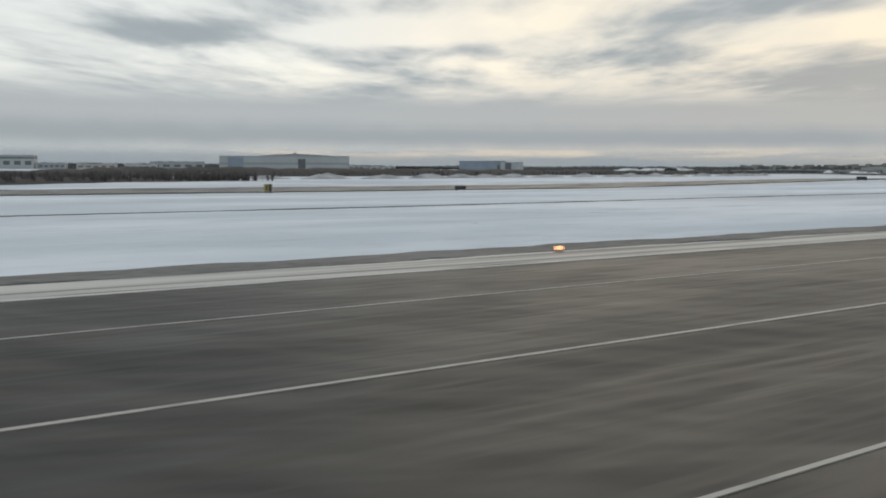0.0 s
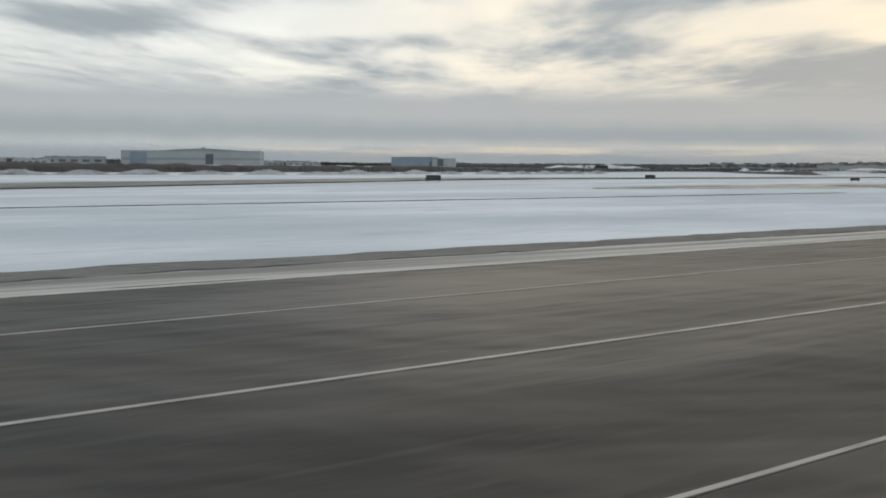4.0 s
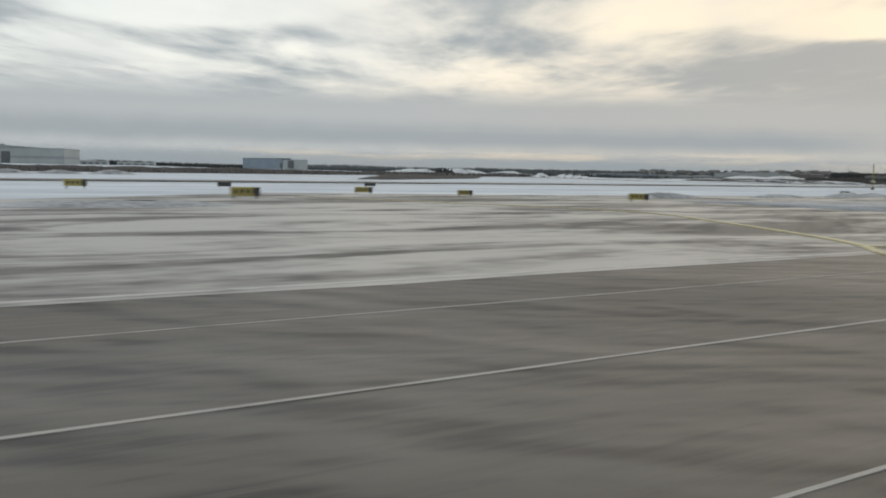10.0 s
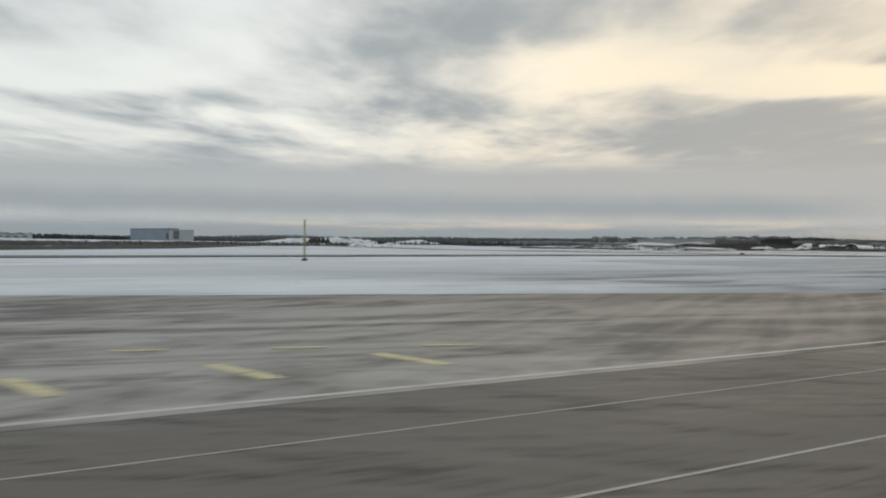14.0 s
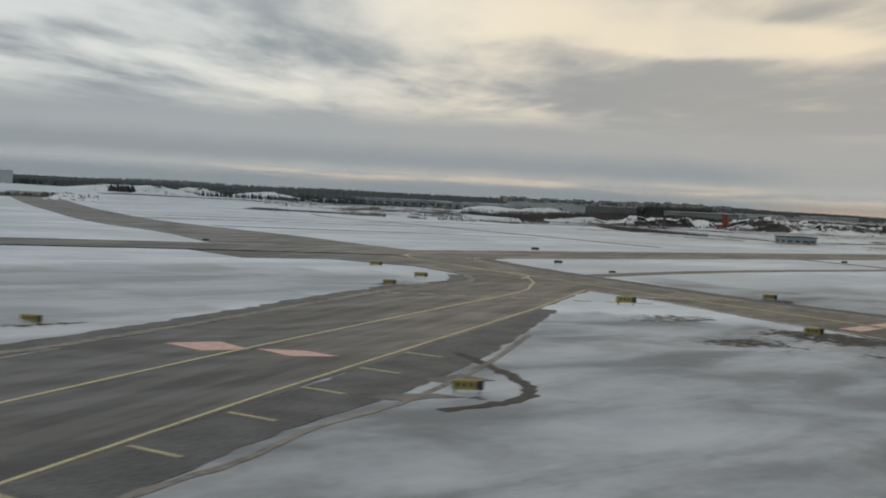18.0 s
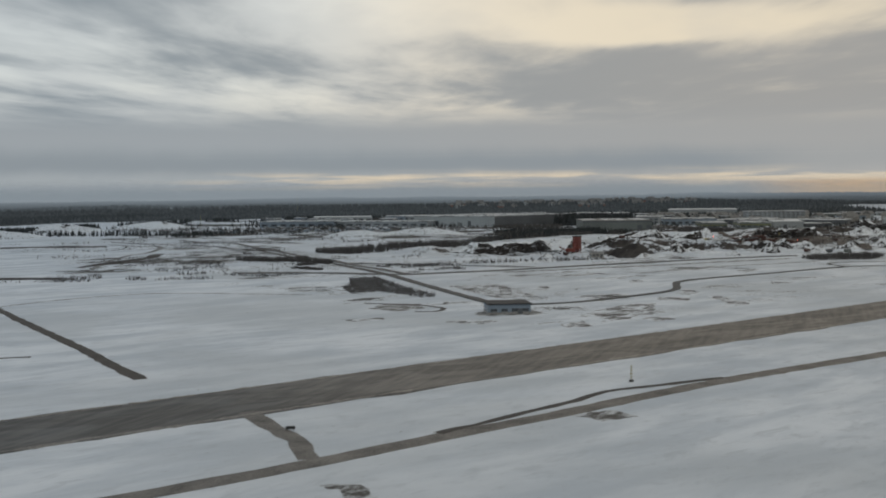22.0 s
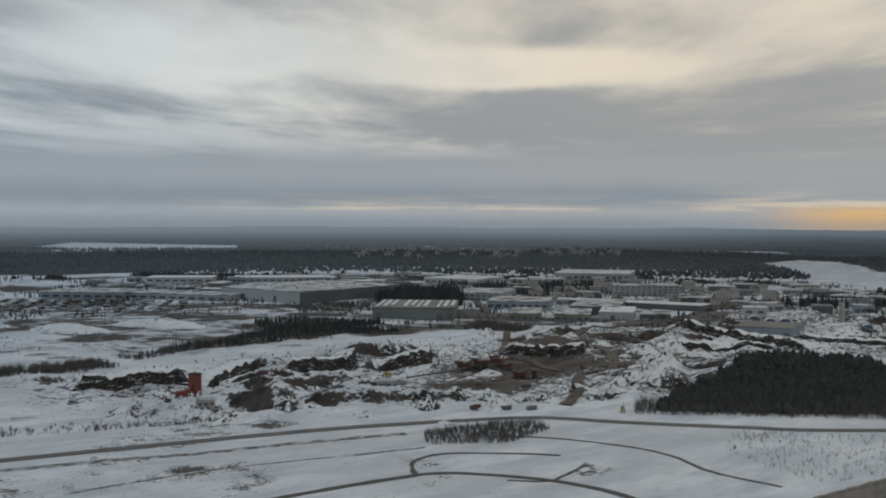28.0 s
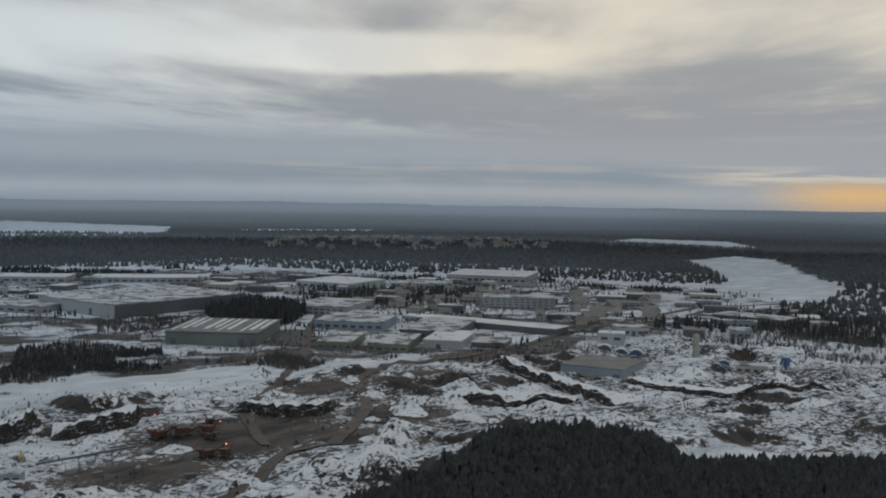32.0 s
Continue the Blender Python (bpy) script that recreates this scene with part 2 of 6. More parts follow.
def paint_taxiway(n, at):
    """Damp asphalt under blown dust and thin snow, swept into swirls."""
    swirl = n.noise(stretched(n, at, 0.35, 1.0), 0.10, 7.0, 0.60, 1.3)
    slant = n.add("ShaderNodeVectorRotate", Vector=at, Angle=-0.55)
    tyre = n.noise(stretched(n, slant.outputs[0], 0.04, 0.55), 0.8, 4.0, 0.6, 0.3)
    patch = n.noise(at, 0.05, 4.0, 0.55, 0.6)
    fine = n.noise(at, 0.6, 4.0, 0.6)
    grain = n.noise(at, 8.0, 2.0)
    amount = n.add("ShaderNodeAttribute", attribute_name="dusty").outputs["Fac"]
    along = n.add("ShaderNodeSeparateXYZ", Vector=at).outputs[0]
    amount = n.math("MINIMUM", amount, n.math("ADD", n.range(along, 740, 905, 1.0, 0.52), n.range(along, 1180, 1240, 0.0, 0.35)))
    base = n.mix(grain, rgb(0.018, 0.018, 0.018), rgb(0.036, 0.035, 0.033))
    dusted = n.mix(n.math("ADD", n.math("MULTIPLY", patch, 0.4), n.math("MULTIPLY", tyre, 0.6)), rgb(0.066, 0.062, 0.057), rgb(0.140, 0.130, 0.116))
    base = n.mix(n.math("MULTIPLY", n.math("MULTIPLY", amount, 1.6, 0.0, True), n.range(tyre, 0.38, 0.60)), base, dusted)
    pale = n.range(n.math("ADD", n.math("MULTIPLY", swirl, 0.65), n.math("MULTIPLY", n.math("ADD", patch, fine), 0.175)), 0.43, 0.57)
    swept = n.range(amount, 0.45, 1.0, 0.0, 0.85)
    colour = n.mix(n.math("MULTIPLY", pale, swept), base, rgb(0.42, 0.41, 0.39))
    return colour, n.range(swirl, 0.35, 0.65, 0.62, 0.46), None, {"Specular IOR Level": 0.4}


def paint_slush(n, at):
    """Snow dust packed along a pavement edge."""
    streak = n.noise(stretched(n, at, 0.03, 0.9), 1.0, 5.0, 0.6, 0.4)
    return n.mix(n.range(streak, 0.35, 0.65), rgb(0.12, 0.118, 0.115), rgb(0.46, 0.45, 0.43)), 0.6, None, {}


def paint_line(colour):
    def paint(n, at):
        worn = n.noise(at, 1.3, 5.0, 0.7)
        return n.mix(n.range(worn, 0.45, 0.75), rgb(*colour), rgb(*[c * 0.45 for c in colour])), 0.6, None, {}
    return paint


def paint_gravel(n, at):
    a, b = n.noise(at, 0.12, 5.0, 0.6, 0.4), n.noise(at, 2.0, 3.0)
    return n.mix(n.math("ADD", n.math("MULTIPLY", a, 0.6), n.math("MULTIPLY", b, 0.4)), rgb(0.034, 0.035, 0.037), rgb(0.100, 0.100, 0.100)), 0.85, (b, 0.05), {}


def paint_needles(n, at):
    pick = n.add("ShaderNodeNewGeometry").outputs["Random Per Island"]
    a = n.noise(at, 0.5, 3.0)
    dark = n.mix(pick, rgb(0.019, 0.024, 0.026), rgb(0.044, 0.051, 0.053))
    return n.mix(n.range(a, 0.62, 0.85), dark, rgb(0.085, 0.098, 0.105)), 0.9, None, {}


def paint_twigs(n, at):
    pick = n.add("ShaderNodeNewGeometry").outputs["Random Per Island"]
    return n.mix(pick, rgb(0.050, 0.048, 0.048), rgb(0.135, 0.129, 0.126)), 0.9, None, {}


GROUND = material("snowy_ground", paint_ground)
ASPHALT = material("damp_asphalt", paint_asphalt)
TAXI = material("dusty_taxiway", paint_taxiway)
SLUSH = material("packed_slush", paint_slush)
EDGE_SLUSH = plain("edge_slush", (0.17, 0.16, 0.147), 0.7, 0.6, 3.0)
WET_SLUSH = plain("wet_slush", (0.072, 0.074, 0.076), 0.75, 0.6, 1.2)
WET_EDGE = plain("wet_grass_edge", (0.10, 0.10, 0.098), 0.8, 0.6, 1.5)
SEAM = material("sealed_seam", paint_line((0.34, 0.33, 0.31)))
WHITE_LINE = material("white_marking", paint_line((0.46, 0.455, 0.44)))
YELLOW_LINE = material("yellow_marking", paint_line((0.50, 0.45, 0.27)))
PINK_LINE = material("faded_red_marking", paint_line((0.62, 0.40, 0.34)))
ROAD = material("road_asphalt", paint_gravel)
NEEDLES = material("conifer_needles", paint_needles)
TWIGS = material("bare_twigs", paint_twigs)


def paint_haze_tinted(n, at):
    """Far needles, lightened to blue-grey so their colour carries the distance haze."""
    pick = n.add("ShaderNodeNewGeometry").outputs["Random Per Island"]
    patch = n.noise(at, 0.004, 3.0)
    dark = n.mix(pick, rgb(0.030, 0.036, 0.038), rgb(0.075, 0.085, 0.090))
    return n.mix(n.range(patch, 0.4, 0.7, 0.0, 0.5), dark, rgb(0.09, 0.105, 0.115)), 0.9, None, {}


HAZE_TINTED = material("haze_tinted_needles", paint_haze_tinted)


def paint_heap(n, at):
    """Tipped soil with snow lying on its gentler slopes."""
    flat = n.add("ShaderNodeSeparateXYZ", Vector=n.add("ShaderNodeNewGeometry").outputs["Normal"]).outputs[2]
    a, b = n.noise(n.vec("MULTIPLY", at, (1.0, 1.0, 0.6)), 0.22, 8.0, 0.72, 1.2), n.noise(at, 1.1, 5.0, 0.7)
    snow = n.range(n.math("ADD", n.math("ADD", n.math("MULTIPLY", flat, 0.45), n.math("MULTIPLY", a, 1.2)), n.math("MULTIPLY", b, 0.25)), 1.01, 1.07)
    soil = n.mix(b, rgb(0.020, 0.019, 0.020), rgb(0.058, 0.052, 0.049))
    return n.mix(snow, soil, rgb(0.66, 0.70, 0.74)), 0.9, None, {"Specular IOR Level": 0.2}


def paint_snow_roof(n, at):
    """A roof with snow blown into patches and rows."""
    a, b = n.noise(n.vec("MULTIPLY", at, (1.0, 1.0, 0.0)), 0.05, 5.0, 0.6, 0.3), n.noise(at, 0.8, 3.0)
    snow = n.range(n.math("ADD", n.math("MULTIPLY", a, 0.8), n.math("MULTIPLY", b, 0.2)), 0.43, 0.52)
    return n.mix(snow, rgb(0.10, 0.104, 0.104), rgb(0.46, 0.48, 0.50)), 0.75, None, {}


def paint_thin_snow(n, at):
    """Wet ground half under thin snow."""
    a, b = n.noise(stretched(n, at, 0.5, 1.0), 0.28, 5.0, 0.65, 0.8), n.noise(at, 2.0, 3.0)
    f = n.range(n.math("ADD", n.math("MULTIPLY", a, 0.75), n.math("MULTIPLY", b, 0.25)), 0.44, 0.60)
    return n.mix(f, rgb(0.05, 0.046, 0.042), rgb(0.50, 0.53, 0.56)), 0.8, None, {}


THIN_SNOW = material("thin_snow_on_ground", paint_thin_snow)


def paint_tufted(n, at):
    """Snow with tufts of dead grass coming through in rows."""
    a, b = n.noise(n.vec("MULTIPLY", at, (0.35, 1.0, 1.0)), 0.5, 6.0, 0.7, 0.6), n.noise(at, 0.10, 3.0)
    f = n.range(n.math("ADD", n.math("MULTIPLY", a, 0.7), n.math("MULTIPLY", b, 0.3)), 0.46, 0.54)
    return n.mix(f, rgb(0.060, 0.054, 0.050), rgb(0.62, 0.665, 0.72)), 0.85, None, {}


TUFTED = material("tufted_snow", paint_tufted)
HEAP = material("tipped_soil", paint_heap)
SNOW_ROOF = material("snow_patched_roof", paint_snow_roof)
SOIL = plain("dug_soil", (0.058, 0.053, 0.049), 0.95, 0.4, 2.0)


def paint_rock(n, at):
    """Blasted rock, cracked, with snow caught on its ledges."""
    crack = n.noise(n.vec("MULTIPLY", at, (1.0, 1.0, 0.45)), 0.45, 7.0, 0.72, 1.0)
    ledge = n.noise(n.vec("MULTIPLY", at, (0.5, 0.5, 2.2)), 0.28, 6.0, 0.7, 0.6)
    stone = n.mix(n.range(crack, 0.35, 0.65), rgb(0.018, 0.017, 0.017), rgb(0.066, 0.060, 0.057))
    return n.mix(n.range(ledge, 0.56, 0.64), stone, rgb(0.50, 0.53, 0.56)), 0.9, (crack, 0.8), {"Specular IOR Level": 0.2}


ROCK = material("rock_face", paint_rock)
DIRTY_SNOW = plain("dirty_snow", (0.30, 0.318, 0.34), 0.7, 0.5, 1.5)
CLEAN_SNOW = plain("roof_snow", (0.56, 0.58, 0.60), 0.6, 0.2, 6.0)
GREY_METAL = plain("grey_cladding", (0.25, 0.275, 0.29), 0.55, 0.12, 5.0)
PALE_METAL = plain("pale_cladding", (0.33, 0.36, 0.37), 0.55, 0.1, 5.0)
DARK_METAL = plain("dark_cladding", (0.09, 0.10, 0.11), 0.5, 0.2, 4.0)
GREEN_METAL = plain("grey_green_cladding", (0.13, 0.15, 0.145), 0.55, 0.15, 5.0)
BLUE_METAL = plain("blue_grey_cladding", (0.20, 0.25, 0.30), 0.5, 0.15, 4.0)
ROOF_FELT = plain("roof_felt", (0.17, 0.17, 0.165), 0.85, 0.35, 5.0)
TOWER_RED = plain("tower_red", (0.15, 0.036, 0.026), 0.6, 0.3, 2.0)
RED_PAINT = plain("red_paint", (0.075, 0.033, 0.027), 0.6, 0.3, 2.0)
YELLOW_PAINT = plain("yellow_paint", (0.27, 0.23, 0.06), 0.55, 0.2, 0.6)
BLACK_PAINT = plain("black_paint", (0.03, 0.03, 0.03), 0.5, 0.3, 0.6)
GLASS_DARK = plain("dark_window_glass", (0.075, 0.085, 0.095), 0.12, 0.2, 3.0)
BRUSH = plain("brown_brush", (0.044, 0.040, 0.039), 0.95, 0.45, 1.5)
DARK_FELT = plain("dark_roof_felt", (0.028, 0.028, 0.030), 0.8, 0.3, 3.0)
CONCRETE = plain("concrete", (0.33, 0.32, 0.30), 0.85, 0.25, 2.0)


def glowing(name, colour, strength):
    return material(name, lambda n, at: (rgb(*colour), 0.4, None, {"Emission Color": rgb(*colour), "Emission Strength": strength}))


AMBER = glowing("amber_lamp", (1.0, 0.42, 0.18), 2.5)
RED_LAMP = glowing("red_lamp", (1.0, 0.16, 0.08), 6.0)
WARM_LAMP = glowing("warm_lamp", (1.0, 0.62, 0.35), 5.0)

# ---- building blocks ----


def mesh(name, verts, faces, mat):
    me = bpy.data.meshes.new(name)
    me.from_pydata((np.asarray(verts, float) * U).tolist(), [], [list(map(int, f)) for f in faces])
    me.materials.append(mat)
    if mat in (GROUND, HEAP, DIRTY_SNOW, BRUSH):
        me.polygons.foreach_set("use_smooth", [True] * len(me.polygons))
    me.update()
    return me


def thing(name, verts, faces, mat, label, category, kind="", group="", at=(0, 0, 0)):
    ob = new(name, mesh(name, verts, faces, mat))
    ob.location = Vector(at) * U
    return tagged(ob, label, category, group, kind)


def empty(name, at, label, category, group="", turn=0.0):
    ob = new(name)
    ob.matrix_world = pose(at[0] * U, at[1] * U, at[2] * U, 0, 0, turn)
    return tagged(ob, label, category, group)


def part(name, data, parent, label="", at=None):
    """One mesh object under a thing; data is a mesh or (verts, faces, material)."""
    ob = new(name, data if isinstance(data, bpy.types.Mesh) else mesh(name, *data))
    ob.parent = parent
    if at is not None:
        ob.location = Vector(at) * U
    if label:
        ob["label"] = label
    return ob


def box(x0, x1, y0, y1, z0, z1, bevel=0.0):
    """A block, with its upper edges drawn in by bevel."""
    b = bevel
    if not b:
        v = [(x, y, z) for z in (z0, z1) for x, y in ((x0, y0), (x1, y0), (x1, y1), (x0, y1))]
        f = [(3, 2, 1, 0), (4, 5, 6, 7), (0, 1, 5, 4), (1, 2, 6, 5), (2, 3, 7, 6), (3, 0, 4, 7)]
        return v, f
    v = [(x, y, z0) for x, y in ((x0, y0), (x1, y0), (x1, y1), (x0, y1))]
    v += [(x, y, z1 - b) for x, y in ((x0, y0), (x1, y0), (x1, y1), (x0, y1))]
    v += [(x, y, z1) for x, y in ((x0 + b, y0 + b), (x1 - b, y0 + b), (x1 - b, y1 - b), (x0 + b, y1 - b))]
    f = [(3, 2, 1, 0), (8, 9, 10, 11)]
    for k in (0, 4):
        f += [(k, k + 1, k + 5, k + 4), (k + 1, k + 2, k + 6, k + 5), (k + 2, k + 3, k + 7, k + 6), (k + 3, k, k + 4, k + 7)]
    return v, f


def tube(r0, r1, z0, z1, sides=10, x=0.0, y=0.0):
    v = [(x + r * math.cos(2 * math.pi * k / sides), y + r * math.sin(2 * math.pi * k / sides), z) for r, z in ((r0, z0), (r1, z1)) for k in range(sides)]
    f = [(k, (k + 1) % sides, sides + (k + 1) % sides, sides + k) for k in range(sides)]
    return v, f + [tuple(range(sides - 1, -1, -1)), tuple(range(sides, 2 * sides))]


def beam(a, b, r, sides=4):
    """A straight bar from a to b."""
    a, b = Vector(a), Vector(b)
    q = (b - a).to_track_quat("Z", "Y").to_matrix()
    ring = [q @ Vector((r * math.cos(2 * math.pi * k / sides + 0.785), r * math.sin(2 * math.pi * k / sides + 0.785), 0)) for k in range(sides)]
    v = [tuple(a + p) for p in ring] + [tuple(b + p) for p in ring]
    f = [(k, (k + 1) % sides, sides + (k + 1) % sides, sides + k) for k in range(sides)]
    return v, f + [tuple(range(sides - 1, -1, -1)), tuple(range(sides, 2 * sides))]


def joined(*pieces):
    v, f = [], []
    for pv, pf in pieces:
        f += [tuple(i + len(v) for i in face) for face in pf]
        v += list(pv)
    return v, f


def smooth(points, step=4.0):
    """A curve through the points, resampled."""
    p = np.array(points, float)
    p = np.vstack([2 * p[0] - p[1], p, 2 * p[-1] - p[-2]])
    out = []
    for k in range(1, len(p) - 2):
        a, b, c, d = p[k - 1:k + 3]
        m = max(2, int(np.linalg.norm(c - b) / step))
        for u in np.arange(m) / m:
            out.append(b + 0.5 * u * (c - a + u * (2 * a - 5 * b + 4 * c - d + u * (3 * (b - c) + d - a))))
    return np.array(out + [p[-2]])


def sideways(line):
    d = np.gradient(line, axis=0)
    d /= np.linalg.norm(d, axis=1, keepdims=True) + 1e-9
    return np.stack([-d[:, 1], d[:, 0]], 1)


def ribbon(points, width, lift=0.05, step=4.0, ragged=0.0, seed=1, thick=0.0, ground=True):
    """A strip along a curve, laid on the ground; its edges may be ragged."""
    rng = np.random.default_rng(seed)
    line = smooth(points, step)
    n, side = len(line), sideways(line)
    w = width / 2 if np.isscalar(width) else np.interp(np.arange(n), np.linspace(0, n - 1, len(width)), width) / 2
    jag = rng.normal(0, 1, (2, n)) * ragged
    rows = []
    for s, j, drop in ((1, jag[0], 0.12), (1, jag[0], 0), (0.33, 0 * jag[0], 0), (-0.33, 0 * jag[0], 0), (-1, -jag[1], 0), (-1, -jag[1], 0.12)):
        q = line + side * (s * w + j)[:, None]
        z = (relief(q[:, 0], q[:, 1]) if ground else 0 * q[:, 0]) + lift - drop
        rows.append(np.column_stack([q, z]))
    v = np.concatenate(rows)
    f = [(k * n + i, (k + 1) * n + i, (k + 1) * n + i + 1, k * n + i + 1) for k in range(5) for i in range(n - 1)]
    return v, f


def sheet(points, lift=0.05, ragged=0.0, seed=2, step=5.0):
    """A flat patch with a smooth or ragged outline, drawn as a fan of rings."""
    rng = np.random.default_rng(seed)
    p = np.array(list(points) + [points[0]], float)
    ring = np.concatenate([p[k] + (p[k + 1] - p[k]) * np.linspace(0, 1, max(2, int(np.linalg.norm(p[k + 1] - p[k]) / step)), endpoint=False)[:, None] for k in range(len(p) - 1)])
    ring = ring + rng.normal(0, 1, ring.shape) * ragged
    bm = bmesh.new()
    face = bm.faces.new([bm.verts.new((x, y, 0)) for x, y in ring])
    face.normal_update()
    bmesh.ops.triangulate(bm, faces=[face], ngon_method="EAR_CLIP")
    bm.verts.index_update()
    v = np.array([q.co[:] for q in bm.verts])
    f = [[q.index for q in t.verts] for t in bm.faces]
    bm.free()
    v[:, 2] = relief(v[:, 0], v[:, 1]) + lift
    f = [t if np.cross(v[t[1]] - v[t[0]], v[t[2]] - v[t[0]])[2] > 0 else t[::-1] for t in f]
    m = len(v)
    f = f + [[i, i + m, (i + 1) % m + m, (i + 1) % m] for i in range(m)]
    return np.concatenate([v, v - (0, 0, 0.12)]), f


# ---- the lie of the land ----
LATTICE = np.random.default_rng(11).random((256, 256))


def value_noise(x, y, size):
    x, y = np.asarray(x, float) / size, np.asarray(y, float) / size
    i, j = np.floor(x).astype(int), np.floor(y).astype(int)
    u, w = x - i, y - j
    u, w = u * u * (3 - 2 * u), w * w * (3 - 2 * w)
    g = lambda a, b: LATTICE[a % 256, b % 256]
    return (g(i, j) * (1 - u) + g(i + 1, j) * u) * (1 - w) + (g(i, j + 1) * (1 - u) + g(i + 1, j + 1) * u) * w


def fractal(x, y, size, octaves=4):
    return sum(value_noise(x + 31 * k, y + 17 * k, size / 2 ** k) / 2 ** k for k in range(octaves)) / sum(0.5 ** k for k in range(octaves))


def near(x, a, b, soft):
    """1 between a and b, fading over soft outside."""
    return np.clip((x - a) / soft + 1, 0, 1) * np.clip((b - x) / soft + 1, 0, 1)


def quarry(x, y):
    base = np.interp(x, [1811, 1862, 1920, 1975, 2028, 2065, 2092, 2140, 2300, 2440, 2560], [566, 556, 536, 523, 509, 491, 472, 446, 430, 385, 285])
    return near(x, 1890, 2860, 60) * np.clip((y - base) / 30, 0, 1) * np.clip((790 - y) / 40, 0, 1)


def mud_at(x, y):
    """The trodden floor of the quarry and the lorry yards above it."""
    out = 0 * np.asarray(x, float)
    for cx, cy, rx, ry in ((2215, 605, 105, 78), (2130, 562, 65, 46), (2330, 600, 60, 50), (2345, 715, 60, 34), (2265, 560, 40, 30), (2400, 860, 40, 60), (2460, 900, 40, 60), (2540, 770, 60, 40), (2620, 770, 60, 40), (2440, 720, 50, 24)):
        out = np.maximum(out, np.clip(1.35 - np.hypot((x - cx) / rx, (y - cy) / ry), 0, 1))
    return out


def relief(x, y):
    x, y = np.asarray(x, float), np.asarray(y, float)
    q = quarry(x, y) * (1 - 0.75 * np.clip(mud_at(x, y) * 1.6, 0, 1))
    step = np.clip((fractal(x, y, 120, 3) - 0.5) * 9, -1, 1)
    lumps = np.abs(value_noise(x + 400, y, 26) - 0.5) * 2
    small = np.abs(value_noise(x + 90, y + 50, 11) - 0.5) * 2
    h = q * (4.5 * step + 7 * (0.55 - lumps) * fractal(x + 700, y, 90, 2) * 2 + 2.4 * (0.5 - small))
    rough = near(x, 1650, 2400, 200) * near(y, 640, 1000, 120) * (1 - q)
    h += rough * 8 * (fractal(x, y, 120, 3) - 0.4)
    dist = np.hypot(x - 1400, y - 300)
    h += np.clip((dist - 3600) / 4000, 0, 1) ** 1.2 * (14 + 40 * (fractal(x, y, 900, 2) - 0.5))
    ring = np.exp(-((np.hypot(x - 1400, y - 300) - 2750) / 380.0) ** 2) * np.clip((x - 1500) / 500, 0, 1)
    h += ring * 22 * (0.25 + fractal(x, y, 500, 3))
    west = np.clip((y - 620) / 1000, 0, 1) * np.clip((1900 - x) / 500, 0, 1)
    h -= 2.0 * near(x, -700, 250, 160) * near(y, 165, 245, 45)
    return h + west * (7 + 6 * (fractal(x, y, 300, 2) - 0.5))


def spaced(stops):
    out = [stops[0][0]]
    for (a, step), (b, _) in zip(stops, stops[1:]):
        out += list(np.linspace(a, b, max(1, round((b - a) / step)) + 1)[1:])
    return np.array(out)


def grid_faces(nx, ny):
    i = np.arange(nx - 1)[:, None] * ny + np.arange(ny - 1)[None]
    return np.stack([i, i + ny, i + ny + 1, i + 1], -1).reshape(-1, 4)


gx = spaced([(-6000, 400), (-1200, 120), (0, 40), (860, 10), (1060, 4), (1280, 15), (1500, 12), (1850, 5), (2650, 12), (3000, 30), (4700, 250), (9500, 250)])
gy = spaced([(-3000, 300), (-100, 30), (10, 4), (130, 12), (400, 5), (800, 10), (1100, 25), (2200, 40), (3300, 80), (4400, 300), (8500, 300)])
GX, GY = np.meshgrid(gx, gy, indexing="ij")
ground = new("ground", mesh("ground", np.stack([GX, GY, relief(GX, GY)], -1).reshape(-1, 3), grid_faces(len(gx), len(gy)), GROUND))
tagged(ground, "snow-covered airfield ground with bare grass and dug soil", "ground", "", "structure")
x, y = GX.ravel(), GY.ravel()
def inside(points, x, y):
    p, hit = np.array(points, float), np.zeros(np.shape(x), bool)
    for a, b in zip(p, np.roll(p, -1, 0)):
        cut = (a[1] > y) != (b[1] > y)
        hit ^= cut & (x < (b[0] - a[0]) * (y - a[1]) / (b[1] - a[1] + 1e-9) + a[0])
    return hit


# open snowfields among the far woods, and the built-up land before them
FIELDS = [[(2560, 2800), (3060, 2680), (3120, 2860), (2700, 3000)], [(2720, 3080), (3180, 2920), (3500, 3560), (3120, 4200), (2800, 3700)],
          [(3560, 3160), (3960, 3000), (4060, 3120), (3620, 3300)], [(4130, 2150), (4480, 2300), (4620, 2050), (4420, 1800), (4220, 1700)],
          [(3700, 1470), (3900, 1480), (3860, 1360), (3700, 1200), (3480, 960), (3240, 860), (3100, 920), (3240, 1060), (3440, 1160), (3560, 1300)],
          [(3300, 640), (3560, 760), (3600, 640), (3420, 560)], [(1700, 1560), (2000, 1720), (2300, 2060), (2050, 2120), (1800, 1900)]]
TOWN = [(3100, 2200), (3350, 1850), (3620, 1760), (3760, 2080), (3640, 2420), (3300, 2420)]
BUILT = [(1830, 1230), (2000, 1200), (2170, 1150), (2330, 1000), (2420, 820), (2700, 560), (3100, 640), (3300, 1080), (3050, 1480), (2820, 1780), (2300, 1960), (1950, 1650)]
bare = quarry(x, y) * (0.16 + 0.30 * near(x, 2150, 2700, 120) + 0.86 * fractal(x, y, 50, 3))
bare = np.maximum(bare, near(x, 1590, 1960, 40) * near(y, 290, 640, 30) * (0.10 + 0.46 * fractal(x, y, 40, 3)))
